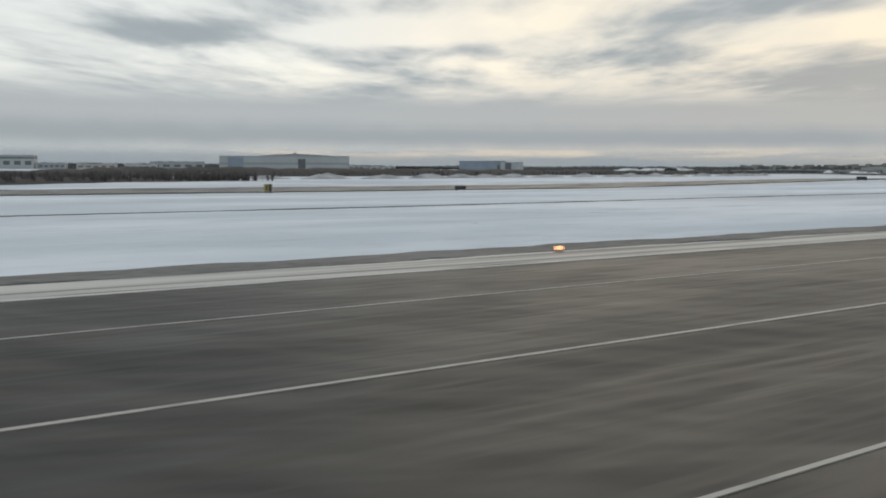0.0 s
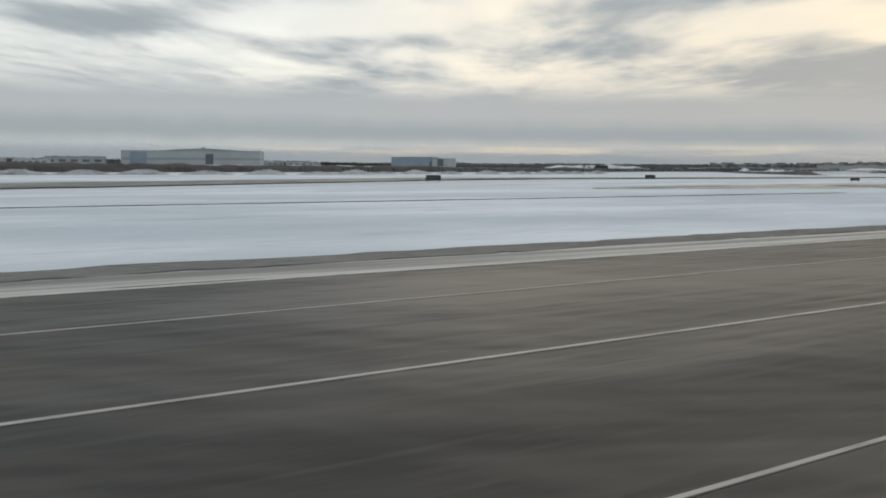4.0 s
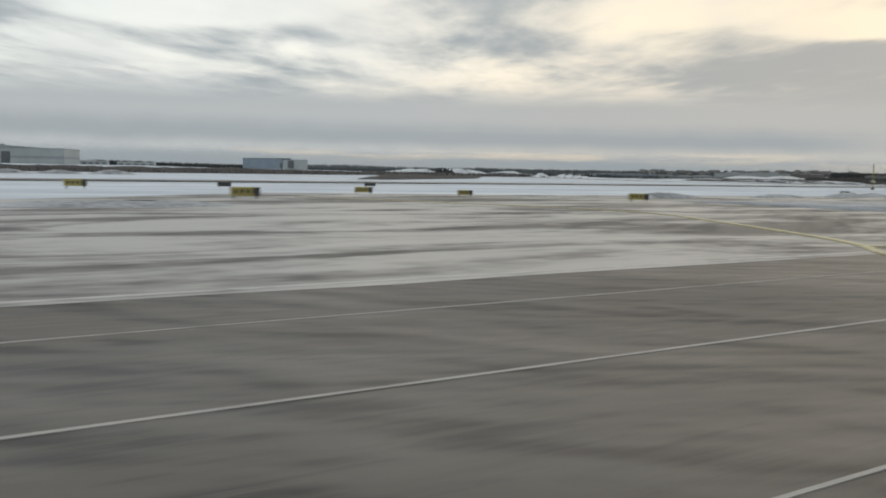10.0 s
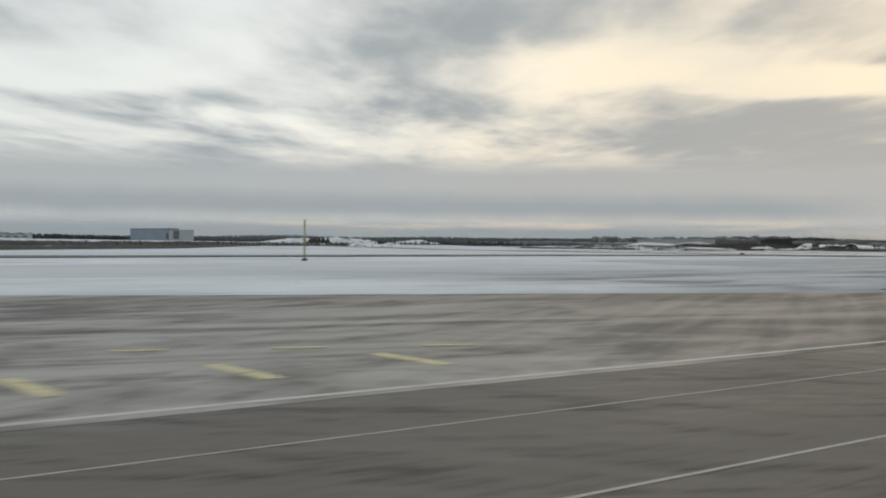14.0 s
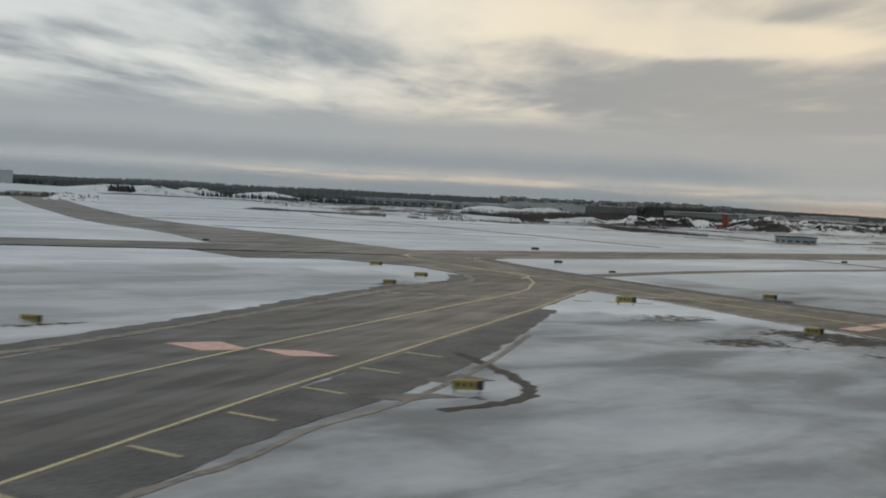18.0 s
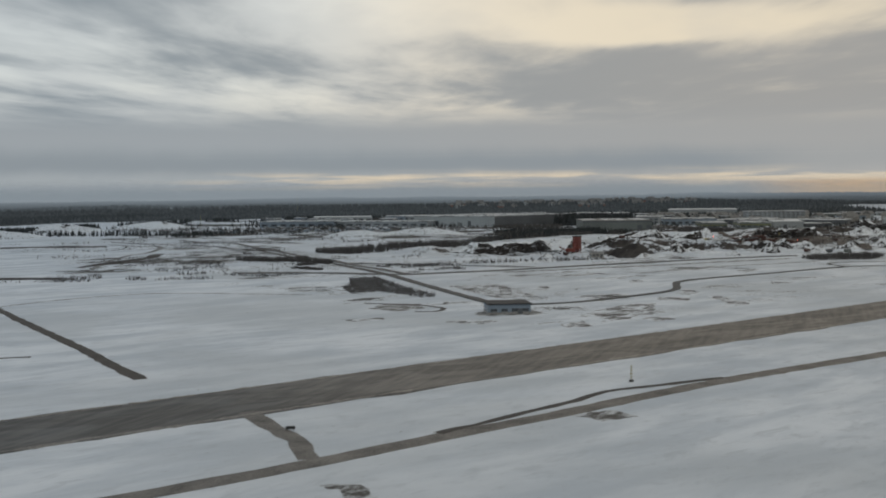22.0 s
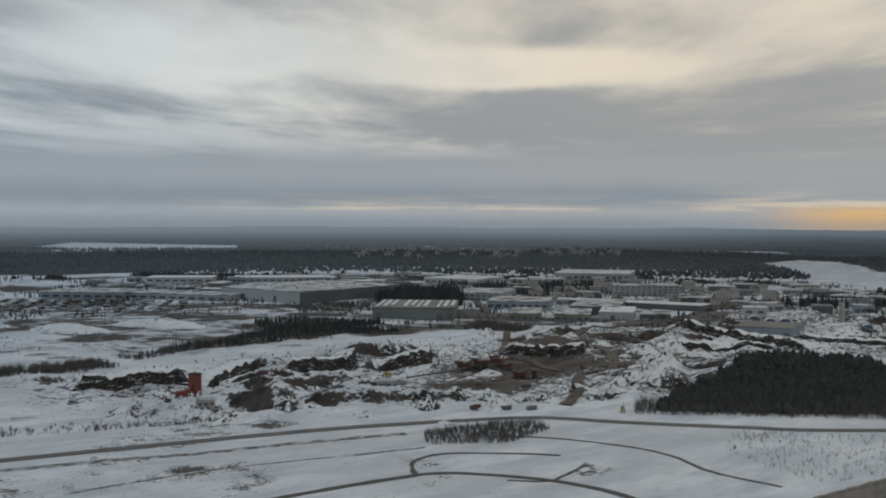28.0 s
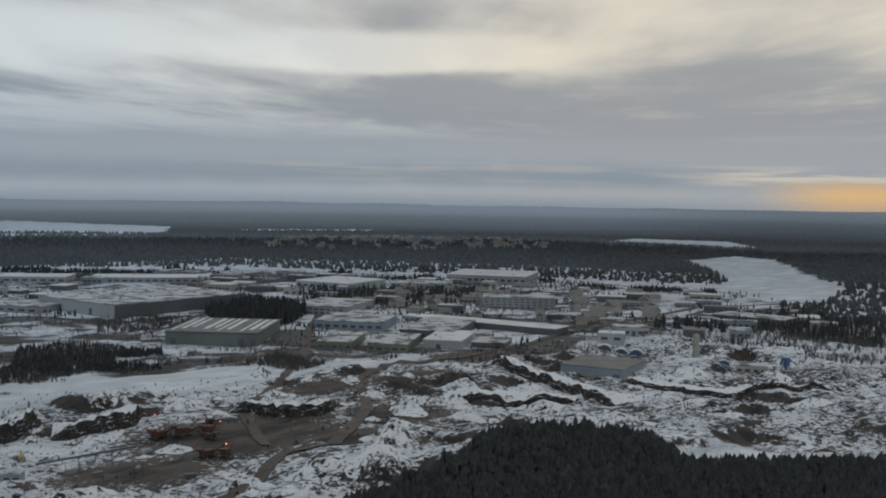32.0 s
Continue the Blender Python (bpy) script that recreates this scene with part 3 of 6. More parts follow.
bare = np.maximum(bare, inside(BUILT, x, y) * (0.17 + 0.60 * fractal(x, y, 70, 3)))
wet = near(x, 890, 1500, 60) * np.clip((105 - y) / 50, 0, 1) * 0.6
wet = np.maximum(wet, 1.0 * near(x, 900, 1100, 30) * np.clip((150 - y) / 60, 0, 1) * (y > 30))
wet = np.maximum(wet, 0.95 * inside([(1025, 24), (1060, 48), (1110, 76), (1175, 115), (1200, 70), (1180, 30)], x, y))
wet = np.maximum(wet, 0.6 * inside([(960, 50), (1060, 96), (1170, 155), (1195, 175), (1150, 215), (1000, 190)], x, y))
wet = np.maximum(wet, 1.0 * inside([(1224, 112), (1246, 168), (1258, 160), (1252, 134), (1266, 112), (1240, 100)], x, y))
wet = np.maximum(wet, 0.62 * inside([(1222, 110), (1240, 150), (1300, 120), (1330, 70), (1300, 24), (1225, 24)], x, y))
for cx, cy, rx, ry, k in ((1184, 101, 16, 7, 0.46), (1171, 79, 11, 6, 0.46), (1187, 78, 9, 12, 0.56), (1177, 60, 7, 8, 0.46), (1111, 67, 4, 2.5, 0.5), (1250, 84, 14, 6, 0.5), (1233, 116, 6, 5, 0.55), (1094, 123, 9, 4, 0.55), (1174, 160, 8, 3, 0.5), (1150, 70, 20, 6, 0.36)):
    bare = np.maximum(bare, k * np.clip(1.5 - np.hypot((x - cx) / rx, (y - cy) / ry), 0, 1))
ROUGH = [(2124, 1188), (2274, 1171), (2374, 1052), (2403, 918), (2339, 824), (2204, 820), (2119, 850), (2000, 860), (1990, 1180)]
bare = np.maximum(bare, inside(ROUGH, x, y) * (0.12 + 0.66 * fractal(x, y, 45, 3)))
bare = np.maximum(bare, near(x, 1790, 2130, 60) * near(y, 800, 1250, 60) * (0.06 + 0.62 * fractal(x, y, 50, 3)))
bare = np.maximum(bare, near(x, 1550, 1790, 40) * near(y, 640, 1100, 40) * (0.04 + 0.62 * fractal(x, y, 60, 3)))
bare = np.maximum(bare, 0.34 * near(x, 1640, 1760, 20) * near(y, 560, 900, 40))
forest = ((np.hypot(x - 1400, y - 300) > 2300) | (y > 2000)) & ~inside(BUILT, x, y) & (x > 900)
for field in FIELDS:
    forest &= ~inside(field, x, y)
PINES = [(2150, 425), (2210, 455), (2270, 470), (2330, 490), (2388, 482), (2402, 440), (2392, 398), (2440, 368), (2490, 335), (2440, 285), (2270, 318), (2200, 372)]
forest = forest | inside(PINES, x, y)
worked = np.clip(quarry(x, y) * 1.4, 0, 1)
for name, values in (("bare", bare), ("worked", worked), ("forest", forest), ("wet", wet), ("mud", mud_at(x, y))):
    layer = ground.data.attributes.new(name, "FLOAT", "POINT")
    layer.data.foreach_set("value", values.astype(np.float32))

# ---- runway ----
W = 6.344
v, f = [], []
xs = np.arange(-400, 3600, 40.0)
ys = [-4.3 * W, -2 * W, 0, 2 * W, 4.3 * W]
v = [(a, b, 0.04) for a in xs for b in ys]
runway = thing("runway", v, grid_faces(len(xs), len(ys)), ASPHALT, "damp dark asphalt runway with dusty streaks", "runway", "structure")


def stripe(parent, name, mat, x0, x1, y, width, z=0.052):
    n = max(2, int((x1 - x0) / 30))
    q = np.linspace(x0, x1, n + 1)
    v = [(a, b, c) for a in q for b, c in ((y - width / 2, 0.02), (y - width / 2, z), (y + width / 2, z), (y + width / 2, 0.02))]
    return part(name, (v, grid_faces(n + 1, 4), mat), parent)


for k, wide in ((1, 0.09), (2, 0.13), (3.05, 0.10)):
    stripe(runway, "pavement_seam", SEAM, -400, 3500, k * W, wide)
stripe(runway, "edge_line", WHITE_LINE, -400, 3500, 3.92 * W, 0.32, 0.057)
for tx, ys in ((90, (7.7, 8.05, 8.4, 8.75, 9.1, 11.42, 11.77, 12.12, 12.47, 12.82)), (396, (7.42, 8.0, 8.7, 9.15))):
    for y in ys:
        stripe(runway, "touchdown_stripe", WHITE_LINE, tx, tx + 23, y, 0.15)
for x, ys in ((29, (9.0,)), (58.6, (7.7, 9.0, 10.3)), (336, (7.6, 8.8, 10.0)), (398, (10.2,)), (672, (6.6,)), (760, (6.6,))):
    for y in ys:
        part("zone_light", (*tube(0.14, 0.10, 0.04, 0.07, 10, x, y), WHITE_LINE), runway, "flush pale runway light")

for piece, (x0, x1) in enumerate(((-400, 459), (1300, 3500))):
    thing("runway_shoulder", *ribbon([(x0, 26.5), (x0 + 300, 26.5), (x1 - 200, 26.5), (x1, 26.5)], 2.9, 0.052, 3.0, 0.14, 5 + piece), SLUSH, "snow-dusted paved shoulder beside the runway", "shoulder", "structure")
    thing("wet_verge", *ribbon([(x0, 29.6), (x0 + 300, 29.5), (x1 - 200, 29.6), (x1 - 6, 29.6)], 2.6, 0.046, 1.5, 0.22, 6 + piece), WET_EDGE, "dark wet grass verge at the edge of the snow", "verge", "structure")

# ---- taxiways ----


def taxiway(name, shape, label, mat=TAXI, dusty=0.3):
    ob = thing(name, *shape, mat, label, "taxiway", "structure")
    layer = ob.data.attributes.new("dusty", "FLOAT", "POINT")
    layer.data.foreach_set("value", [dusty] * len(ob.data.vertices))
    return ob


EXIT_L = [(905, 52), (942, 45), (967, 53), (999, 63), (1049, 88), (1083, 102), (1116, 120), (1170, 152), (1193, 161), (1206, 175), (1212, 199), (1204, 222), (1180, 226)]
EXIT_R = [(1250, 258), (1240, 200), (1225, 160), (1208, 141), (1168, 116), (1132, 95), (1098, 75), (1069, 57), (1044, 42), (1020, 29), (1000, 22), (905, 22)]
CROSS_L = [(1262, 229), (1251, 222), (1240, 191), (1232, 154), (1226, 120), (1225, 100), (1226, 80), (1230, 55), (1250, 30), (1290, 22)]
CROSS_R = [(1150, 22), (1170, 34), (1182, 47), (1190, 62), (1196, 79), (1199, 97), (1206, 121), (1208, 141), (1212, 199), (1200, 226)]
taxi_parallel = taxiway("taxiway_parallel", ribbon([(1180, 243), (1300, 242), (1600, 238), (2100, 236), (2700, 234)], [34, 34, 33, 36, 36], 0.050, 10, 0.6), "dusty brown parallel taxiway between snowfields")
taxi_far = taxiway("taxiway_west", ribbon([(-600, 240), (0, 240), (500, 250), (900, 280), (1080, 286), (1170, 274), (1240, 250)], 32, 0.26, 10, 0.5), "pale dusty taxiway running far beside the runway")
taxi_north = taxiway("taxiway_north", ribbon([(1228, 235), (1232, 290), (1240, 340), (1243, 420), (1262, 520), (1330, 780), (1420, 1050)], [60, 46, 34, 34, 36, 40, 40], 0.062, 5, 0.4), "dusty taxiway leading away across the snowfield")
taxi_exit = taxiway("taxiway_exit", sheet(EXIT_L + EXIT_R, 0.056, 0.25), "dusty taxiway leaving the runway at an angle", TAXI, 0.4)
taxi_cross = taxiway("taxiway_cross", sheet(CROSS_L + CROSS_R, 0.062, 0.25), "dusty taxiway crossing towards the far side of the field", TAXI, 0.16)
taxi_mid = taxiway("taxiway_apron", sheet([(458, 24), (905, 24), (908, 46), (884, 58), (840, 78), (782, 112), (700, 118), (640, 132), (600, 104), (560, 84), (500, 98), (430, 138), (350, 134), (330, 116), (390, 96), (448, 60), (468, 41)], 0.050, 0.1), "wide dusty taxiway junction beside the runway", TAXI, 1.0)
for far_taxi in (taxi_far, taxi_north):
    far_taxi.data.attributes["dusty"].data.foreach_set("value", [0.6] * len(far_taxi.data.vertices))
snow_island = thing("snow_island", *sheet([(666, 58), (690, 36), (726, 31), (744, 45), (752, 62), (740, 78), (700, 88), (676, 92)], 0.09, 0.5), DIRTY_SNOW, "trampled snow island between taxiways", "snow", "structure")


def painted(parent, name, points, width, mat, z, ragged=0.0):
    return part(name, (*ribbon(points, width, z, 2.0, ragged, 4, 0, False), mat), parent)


OUTER = plain("slushy_shoulder", (0.115, 0.108, 0.10), 0.7, 0.75, 1.6)
painted(taxi_exit, "shoulder", [(1004, 21.5), (1018, 25.5), (1031, 31.5), (1046, 40.5), (1070.5, 55.2), (1080, 60.6), (1090.5, 67), (1105, 74), (1127, 88), (1150, 103.5), (1172, 117)], [4, 5, 6, 7, 7.5, 7.5, 8, 9, 8.5, 6.5, 3], WET_SLUSH, 0.050, 0.15)
painted(taxi_exit, "shoulder", [(p[0] - 1.2, p[1] + 2.0) for p in EXIT_L[:10]], 3.6, WET_EDGE, 0.062, 0.4)
TRAIL = plain("trail_dust", (0.27, 0.255, 0.23), 0.7, 0.5, 4.0)
for k, trail in enumerate(([(944, 24), (948, 26.4), (965, 37.2), (981, 46.6), (1020, 69), (1073, 101.8)], [(957, 24), (960, 26), (975, 35.6), (1015, 60), (1090, 104)], [(982, 24), (989, 28.4), (999.4, 34.5), (1013, 42), (1033, 52.4)], [(1012, 60), (1016, 54), (1020, 46)], [(993, 23.8), (1004, 30.5), (1024, 42.5), (1072, 71)])):
    painted(taxi_exit, "dust_trail", trail, 0.38, TRAIL, 0.064 + 0.002 * k, 0.05)
# yellow guide lines, each on the pavement that it is painted on
painted(taxi_exit, "guide_line", [(934, 18), (948, 22), (957, 25), (977, 32), (1003, 41), (1018, 48), (1051, 65), (1103, 95), (1155, 123), (1189, 141), (1203, 152), (1213, 162), (1222, 178), (1231, 225)], 0.42, YELLOW_LINE, 0.105)
painted(taxi_exit, "guide_line", [(1213, 205), (1221, 196), (1225, 182), (1222, 172), (1214, 166)], 0.5, YELLOW_LINE, 0.105)
painted(taxi_exit, "guide_line", [(1231, 225), (1238, 237), (1248, 245), (1268, 248), (1300, 243)], 0.6, YELLOW_LINE, 0.105)
painted(taxi_cross, "guide_line", [(1192, 26), (1199, 47), (1207, 69), (1210, 85), (1214, 118), (1221, 161), (1226, 212), (1234, 270)], 0.5, YELLOW_LINE, 0.110)
painted(taxi_cross, "guide_line", [(1207, 130), (1214, 123), (1226, 118)], 0.5, YELLOW_LINE, 0.110)
painted(taxi_exit, "edge_slush", EXIT_L[1:11], 1.6, EDGE_SLUSH, 0.100, 0.25)
painted(taxi_exit, "edge_slush", [(1049, 37.5), (1073, 52), (1083, 56.5), (1094, 63), (1106, 68), (1124, 79), (1146, 95)], 0.7, EDGE_SLUSH, 0.066, 0.08)
painted(taxi_cross, "shoulder", [(p[0] + 2.6, p[1] - 0.4) for p in CROSS_L[:9]], 7.0, WET_SLUSH, 0.066, 0.3)
painted(taxi_cross, "edge_slush", CROSS_L[:9], 0.7, TRAIL, 0.090, 0.16)
painted(taxi_cross, "edge_slush", [(p[0] - 2.4, p[1] + 0.3) for p in CROSS_L[:9]], 0.5, TRAIL, 0.086, 0.14)
painted(taxi_cross, "edge_slush", [(p[0] + 5.4, p[1] - 0.9) for p in CROSS_L[:9]], 0.6, EDGE_SLUSH, 0.094, 0.3)
painted(taxi_cross, "edge_slush", CROSS_R[2:8], 1.0, TRAIL, 0.090, 0.2)
for k in range(7):
    painted(taxi_cross, "hold_dash", [(1208 + 2.7 * k, 126.4 - 0.9 * k), (1209.7 + 2.7 * k, 125.9 - 0.9 * k)], 0.55, YELLOW_LINE, 0.112)
    painted(taxi_cross, "hold_dash", [(1208.6 + 2.7 * k, 128.2 - 0.9 * k), (1210.3 + 2.7 * k, 127.7 - 0.9 * k)], 0.55, YELLOW_LINE, 0.112)
painted(taxi_exit, "edge_line", [(p[0] - 0.4, p[1] + 0.7) for p in EXIT_R[3:10]], 0.35, YELLOW_LINE, 0.105)
painted(taxi_parallel, "edge_slush", [(1300, 226.5), (1600, 222.5), (2000, 219), (2400, 217)], 1.6, EDGE_SLUSH, 0.09, 0.4)
painted(taxi_parallel, "edge_slush", [(1270, 258.5), (1600, 254.5), (2000, 254), (2400, 252)], 1.4, EDGE_SLUSH, 0.09, 0.4)
painted(taxi_mid, "guide_line", [(600, 17.4), (604, 20), (609, 24.5), (615, 30), (627, 46), (636, 60), (638, 73), (636, 95), (632, 110)], 0.5, YELLOW_LINE, 0.110)
painted(taxi_mid, "guide_line", [(612, 27), (620, 21.5), (634, 17.6), (645, 15), (660, 11.2), (673, 9), (705, 3)], 0.28, YELLOW_LINE, 0.110)
painted(taxi_mid, "guide_line", [(652, 42), (658, 30), (664, 23), (671, 17.8), (678, 12), (690, 3)], 0.2, YELLOW_LINE, 0.110)
for k in range(12):
    x = 758.5 + k * 6.5
    painted(taxi_mid, "edge_dash", [(x, 33.0), (x, 30.8), (x - 0.1, 28.6)], 0.75, YELLOW_LINE, 0.062)
for k in range(9):
    x, y = 790 + k * 5.4, 53 - 2.35 * k
    painted(taxi_mid, "edge_dash", [(x, y), (x + 1.8, y - 0.8)], 0.4, YELLOW_LINE, 0.095)
for k in range(7):
    x, y = 1058 + k * 10.6, 50.4 + k * 6.4
    painted(taxi_exit, "edge_dash", [(x, y), (x + 1.5, y - 4.2)], 0.34, YELLOW_LINE, 0.112)
for quad in ([(1101, 103.5), (1107, 102.5), (1107, 96.5), (1102, 97.5)], [(1108, 96.5), (1112, 93.5), (1113, 89), (1108.5, 91)]):
    part("hold_panel", (*sheet(quad, 0.112), PINK_LINE), taxi_exit, "faded red hold-position panel")
for quad in ([(1200, 83.6), (1208, 84.2), (1208, 81), (1200, 80)], [(1211, 84.8), (1218.5, 85), (1218, 81.2), (1210.5, 81)]):
    part("hold_panel", (*sheet(quad, 0.118), PINK_LINE), taxi_cross, "faded red hold-position panel")
part("hold_panel", (*sheet([(434, 100), (441, 99), (446, 111), (439, 112)], 0.09), PINK_LINE), taxi_mid, "faded red hold-position panel")
part("hold_panel", (*sheet([(751, 102), (757, 101), (753, 93), (747, 93)], 0.09), PINK_LINE), taxi_mid, "faded red hold-position panel")
for k in range(9):
    painted(taxi_exit, "hold_dash", [(1162 + 4.4 * k, 146 - 3.2 * k), (1164.4 + 4.4 * k, 144.2 - 3.2 * k)], 0.6, YELLOW_LINE, 0.105)


def bare_patch(points, label="bare wet ground showing through the snow", ragged=0.6, mat=THIN_SNOW, lift=0.035, seed=3):
    return thing("bare_patch", *sheet(points, lift, ragged, seed, 2.0), mat, label, "ground", "structure")


# ---- roads ----
GREY_SLUSH = plain("grey_road_slush", (0.13, 0.133, 0.137), 0.7, 0.35, 3.0)


def road(name, points, width, label, lift=0.3, mat=ROAD, tracks=None):
    ob = thing(name, *ribbon(points, width, lift, 5.0, 0.25, len(points)), mat, label, "road", "structure")
    if tracks:
        line = smooth(points, 12.0)
        for side in (-0.24, 0.24):
            part("wheel_track", (*ribbon(line + sideways(line) * width * side, width * 0.2, lift + 0.06, 12.0, 0.08, 3), tracks), ob)
    return ob


road("road_to_shed", [(1618, 358), (1652, 446), (1680, 514), (1695, 552), (1709, 598), (1732, 672), (1751, 763), (1768, 884), (1771, 1003), (1760, 1150)], 6.0, "dark cleared road from the shed across the snow")
road("road_main", [(1640, 652), (1660, 636), (1672, 615), (1684, 584), (1698, 550), (1712, 541), (1730, 537), (1766, 527), (1812, 521), (1866, 512), (1922, 502), (1976, 490), (2032, 471), (2078, 449), (2106, 411), (2146, 363), (2187, 321), (2330, 222)], 8.5, "wet road with dark wheel tracks along the quarry", 0.3, GREY_SLUSH, ROAD)
MUD_ROAD = plain("muddy_haul_road", (0.092, 0.080, 0.072), 0.9, 0.4, 3.0)
road("track_quarry", [(2116, 466), (2150, 490), (2190, 530), (2214, 547), (2235, 542), (2270, 570), (2308, 608), (2335, 645), (2372, 710), (2414, 745), (2451, 767), (2546, 775), (2640, 800), (2724, 836), (2900, 880), (3101, 934)], 8, "muddy haul road winding through the quarry", 0.9, MUD_ROAD)
road("track_pit", [(2214, 573), (2230, 620), (2257, 683), (2310, 740), (2370, 806), (2418, 868), (2470, 950), (2546, 1057), (2640, 1180)], 7, "muddy road out of the pit to the warehouses", 0.7, MUD_ROAD)
road("road_branch", [(1706, 545), (1713, 575), (1725, 612), (1746, 683), (1765, 779), (1793, 899), (1818, 1025), (1840, 1150)], 6.5, "snowy branch road with dark wheel tracks", 0.3, GREY_SLUSH, ROAD)
road("road_slip", [(1740, 672), (1753, 655), (1767, 628), (1781, 580), (1806, 534)], 4.5, "slip road curving down to the wet road", 0.26, GREY_SLUSH, ROAD)
road("road_far", [(1577, 738), (1641, 839), (1704, 917), (1745, 1000), (1733, 1090)], 5.0, "far road winding over the snowfield", 0.26, GREY_SLUSH)
road("track_verge", [(1808, 444), (1842, 446), (1880, 446), (1938, 434), (1980, 426)], 2.4, "bare grassy line across the snow", 0.12, THIN_SNOW)
road("track_curve", [(2010, 436), (2043, 407), (2060, 369), (2062, 339), (2051, 307), (2053, 272)], 2.6, "dark curved track below the thicket", 0.14)
road("track_spur", [(1968, 352), (1980, 340), (1997, 344), (2017, 352)], 2.2, "short spur track in the snow", 0.14)
road("track_rut", [(1582, 416), (1590, 404), (1596, 388), (1594, 372), (1584, 366), (1578, 372)], 2.4, "dark looping rut in the snow", 0.1, SOIL)
road("track_faint", [(1440, 520), (1476, 537), (1518, 543), (1544, 530), (1588, 471)], 1.5, "thin wheel line across the snowfield", 0.1, THIN_SNOW)
road("furrow_long", [(1255, 490), (1320, 478), (1380, 468), (1420, 462)], 3.2, "long dark furrow in the snowfield", 0.1, SOIL)
road("furrow_long", [(1262, 530), (1340, 520), (1432, 500)], 1.4, "thin dark furrow in the snowfield", 0.1, SOIL)
road("furrow_long", [(1270, 410), (1295, 400), (1350, 380), (1408, 354)], 1.9, "long dark furrow in the snowfield", 0.1, SOIL)
road("track_old", [(1760, 515), (1799, 502), (1842, 493), (1887, 480), (1938, 472), (1992, 459)], 6.0, "bare grassy bank half under snow below the road", 0.14, THIN_SNOW)
road("track_field", [(1621, 362), (1654, 350), (1690, 350), (1734, 357), (1774, 386), (1808, 390), (1859, 386), (1926, 384), (1957, 376), (1985, 333), (1986, 290), (1960, 262)], 4, "narrow bare track across the snow")
road("track_loop", [(1943, 385), (1952, 400), (1962, 407), (1980, 408), (2008, 386), (2020, 372)], 2.2, "faint curved track in the snow")
road("track_service", [(1225, 168), (1284, 176), (1336, 178), (1396, 176), (1435, 177), (1472, 177), (1504, 178), (1540, 178), (1600, 174), (1750, 162), (1900, 150)], 6.0, "bare slushy service track through the snow", 0.06, OUTER)
road("ditch_service", [(1436, 180), (1459, 182.5), (1484, 185.5), (1498, 189), (1515, 185.5), (1537, 181)], 2.2, "dark wet ditch beside the service track", 0.09, SOIL)
road("track_fork", [(1417, 228), (1413, 212), (1410, 195), (1403, 179)], 4.6, "short bare track joining the service track", 0.055, OUTER)
road("ditch_field", [(1470, 640), (1452, 584), (1449, 537), (1438, 450), (1428, 368), (1422, 327), (1417, 289)], 4.4, "dark drainage ditch in the snowfield", 0.05, SOIL)
road("ditch_runway", [(-300, 70), (20, 72), (140, 78), (340, 80)], 0.8, "thin dark drain line in the snow", 0.04, SOIL)


# ---- airfield things ----
def h0(x, y):
    return float(relief(x, y))


def edge_light():
    ob = empty("runway_edge_light", (0, 0, 0), "low amber runway edge light on the slushy shoulder", "runway light", "runway edge lights")
    part("base_plate", (*tube(0.12, 0.12, 0.02, 0.09, 10), BLACK_PAINT), ob)
    part("stem", (*tube(0.04, 0.035, 0.09, 0.16, 8), YELLOW_PAINT), ob)
    part("lamp", (*tube(0.11, 0.07, 0.16, 0.27, 10), AMBER), ob, "glowing amber lamp")
    return ob


light_post = edge_light()
light_post.matrix_world = pose(-35 * U, 27.6 * U, 0)
for x in (27, 90, 152, 213, 276, 338, 398, 457):
    copy_thing(light_post, pose(x * U, 27.6 * U, 0))


def sign(name, width, height, face, label, thick=0.28):
    ob = empty(name, (0, 0, 0), label, "airfield sign", "airfield signs")
    part("frame", (*box(-width / 2, width / 2, -thick / 2, thick / 2, 0.22, 0.22 + height, 0.05), face), ob)
    part("face_panel", (*box(-width / 2 + 0.06, width / 2 - 0.06, -thick / 2 - 0.03, -thick / 2, 0.28, 0.16 + height), face), ob)
    for k in range(max(2, round(width / 0.5))):
        x = -width / 2 + 0.25 + k * 0.42
        if x < width / 2 - 0.2:
            part("writing_bar", (*box(x, x + 0.22, -thick / 2 - 0.036, -thick / 2 - 0.03, 0.42, 0.06 + height), BLACK_PAINT), ob)
    part("end_panel", (*box(width / 2 - 0.4, width / 2 + 0.02, -thick / 2 - 0.05, -thick / 2 - 0.037, 0.24, 0.2 + height), BLACK_PAINT), ob, "dark end panel")
    for x in (-width / 2 + 0.2, width / 2 - 0.2):
        part("leg", (*tube(0.05, 0.05, -0.1, 0.24, 6, x), BLACK_PAINT), ob)
    return ob


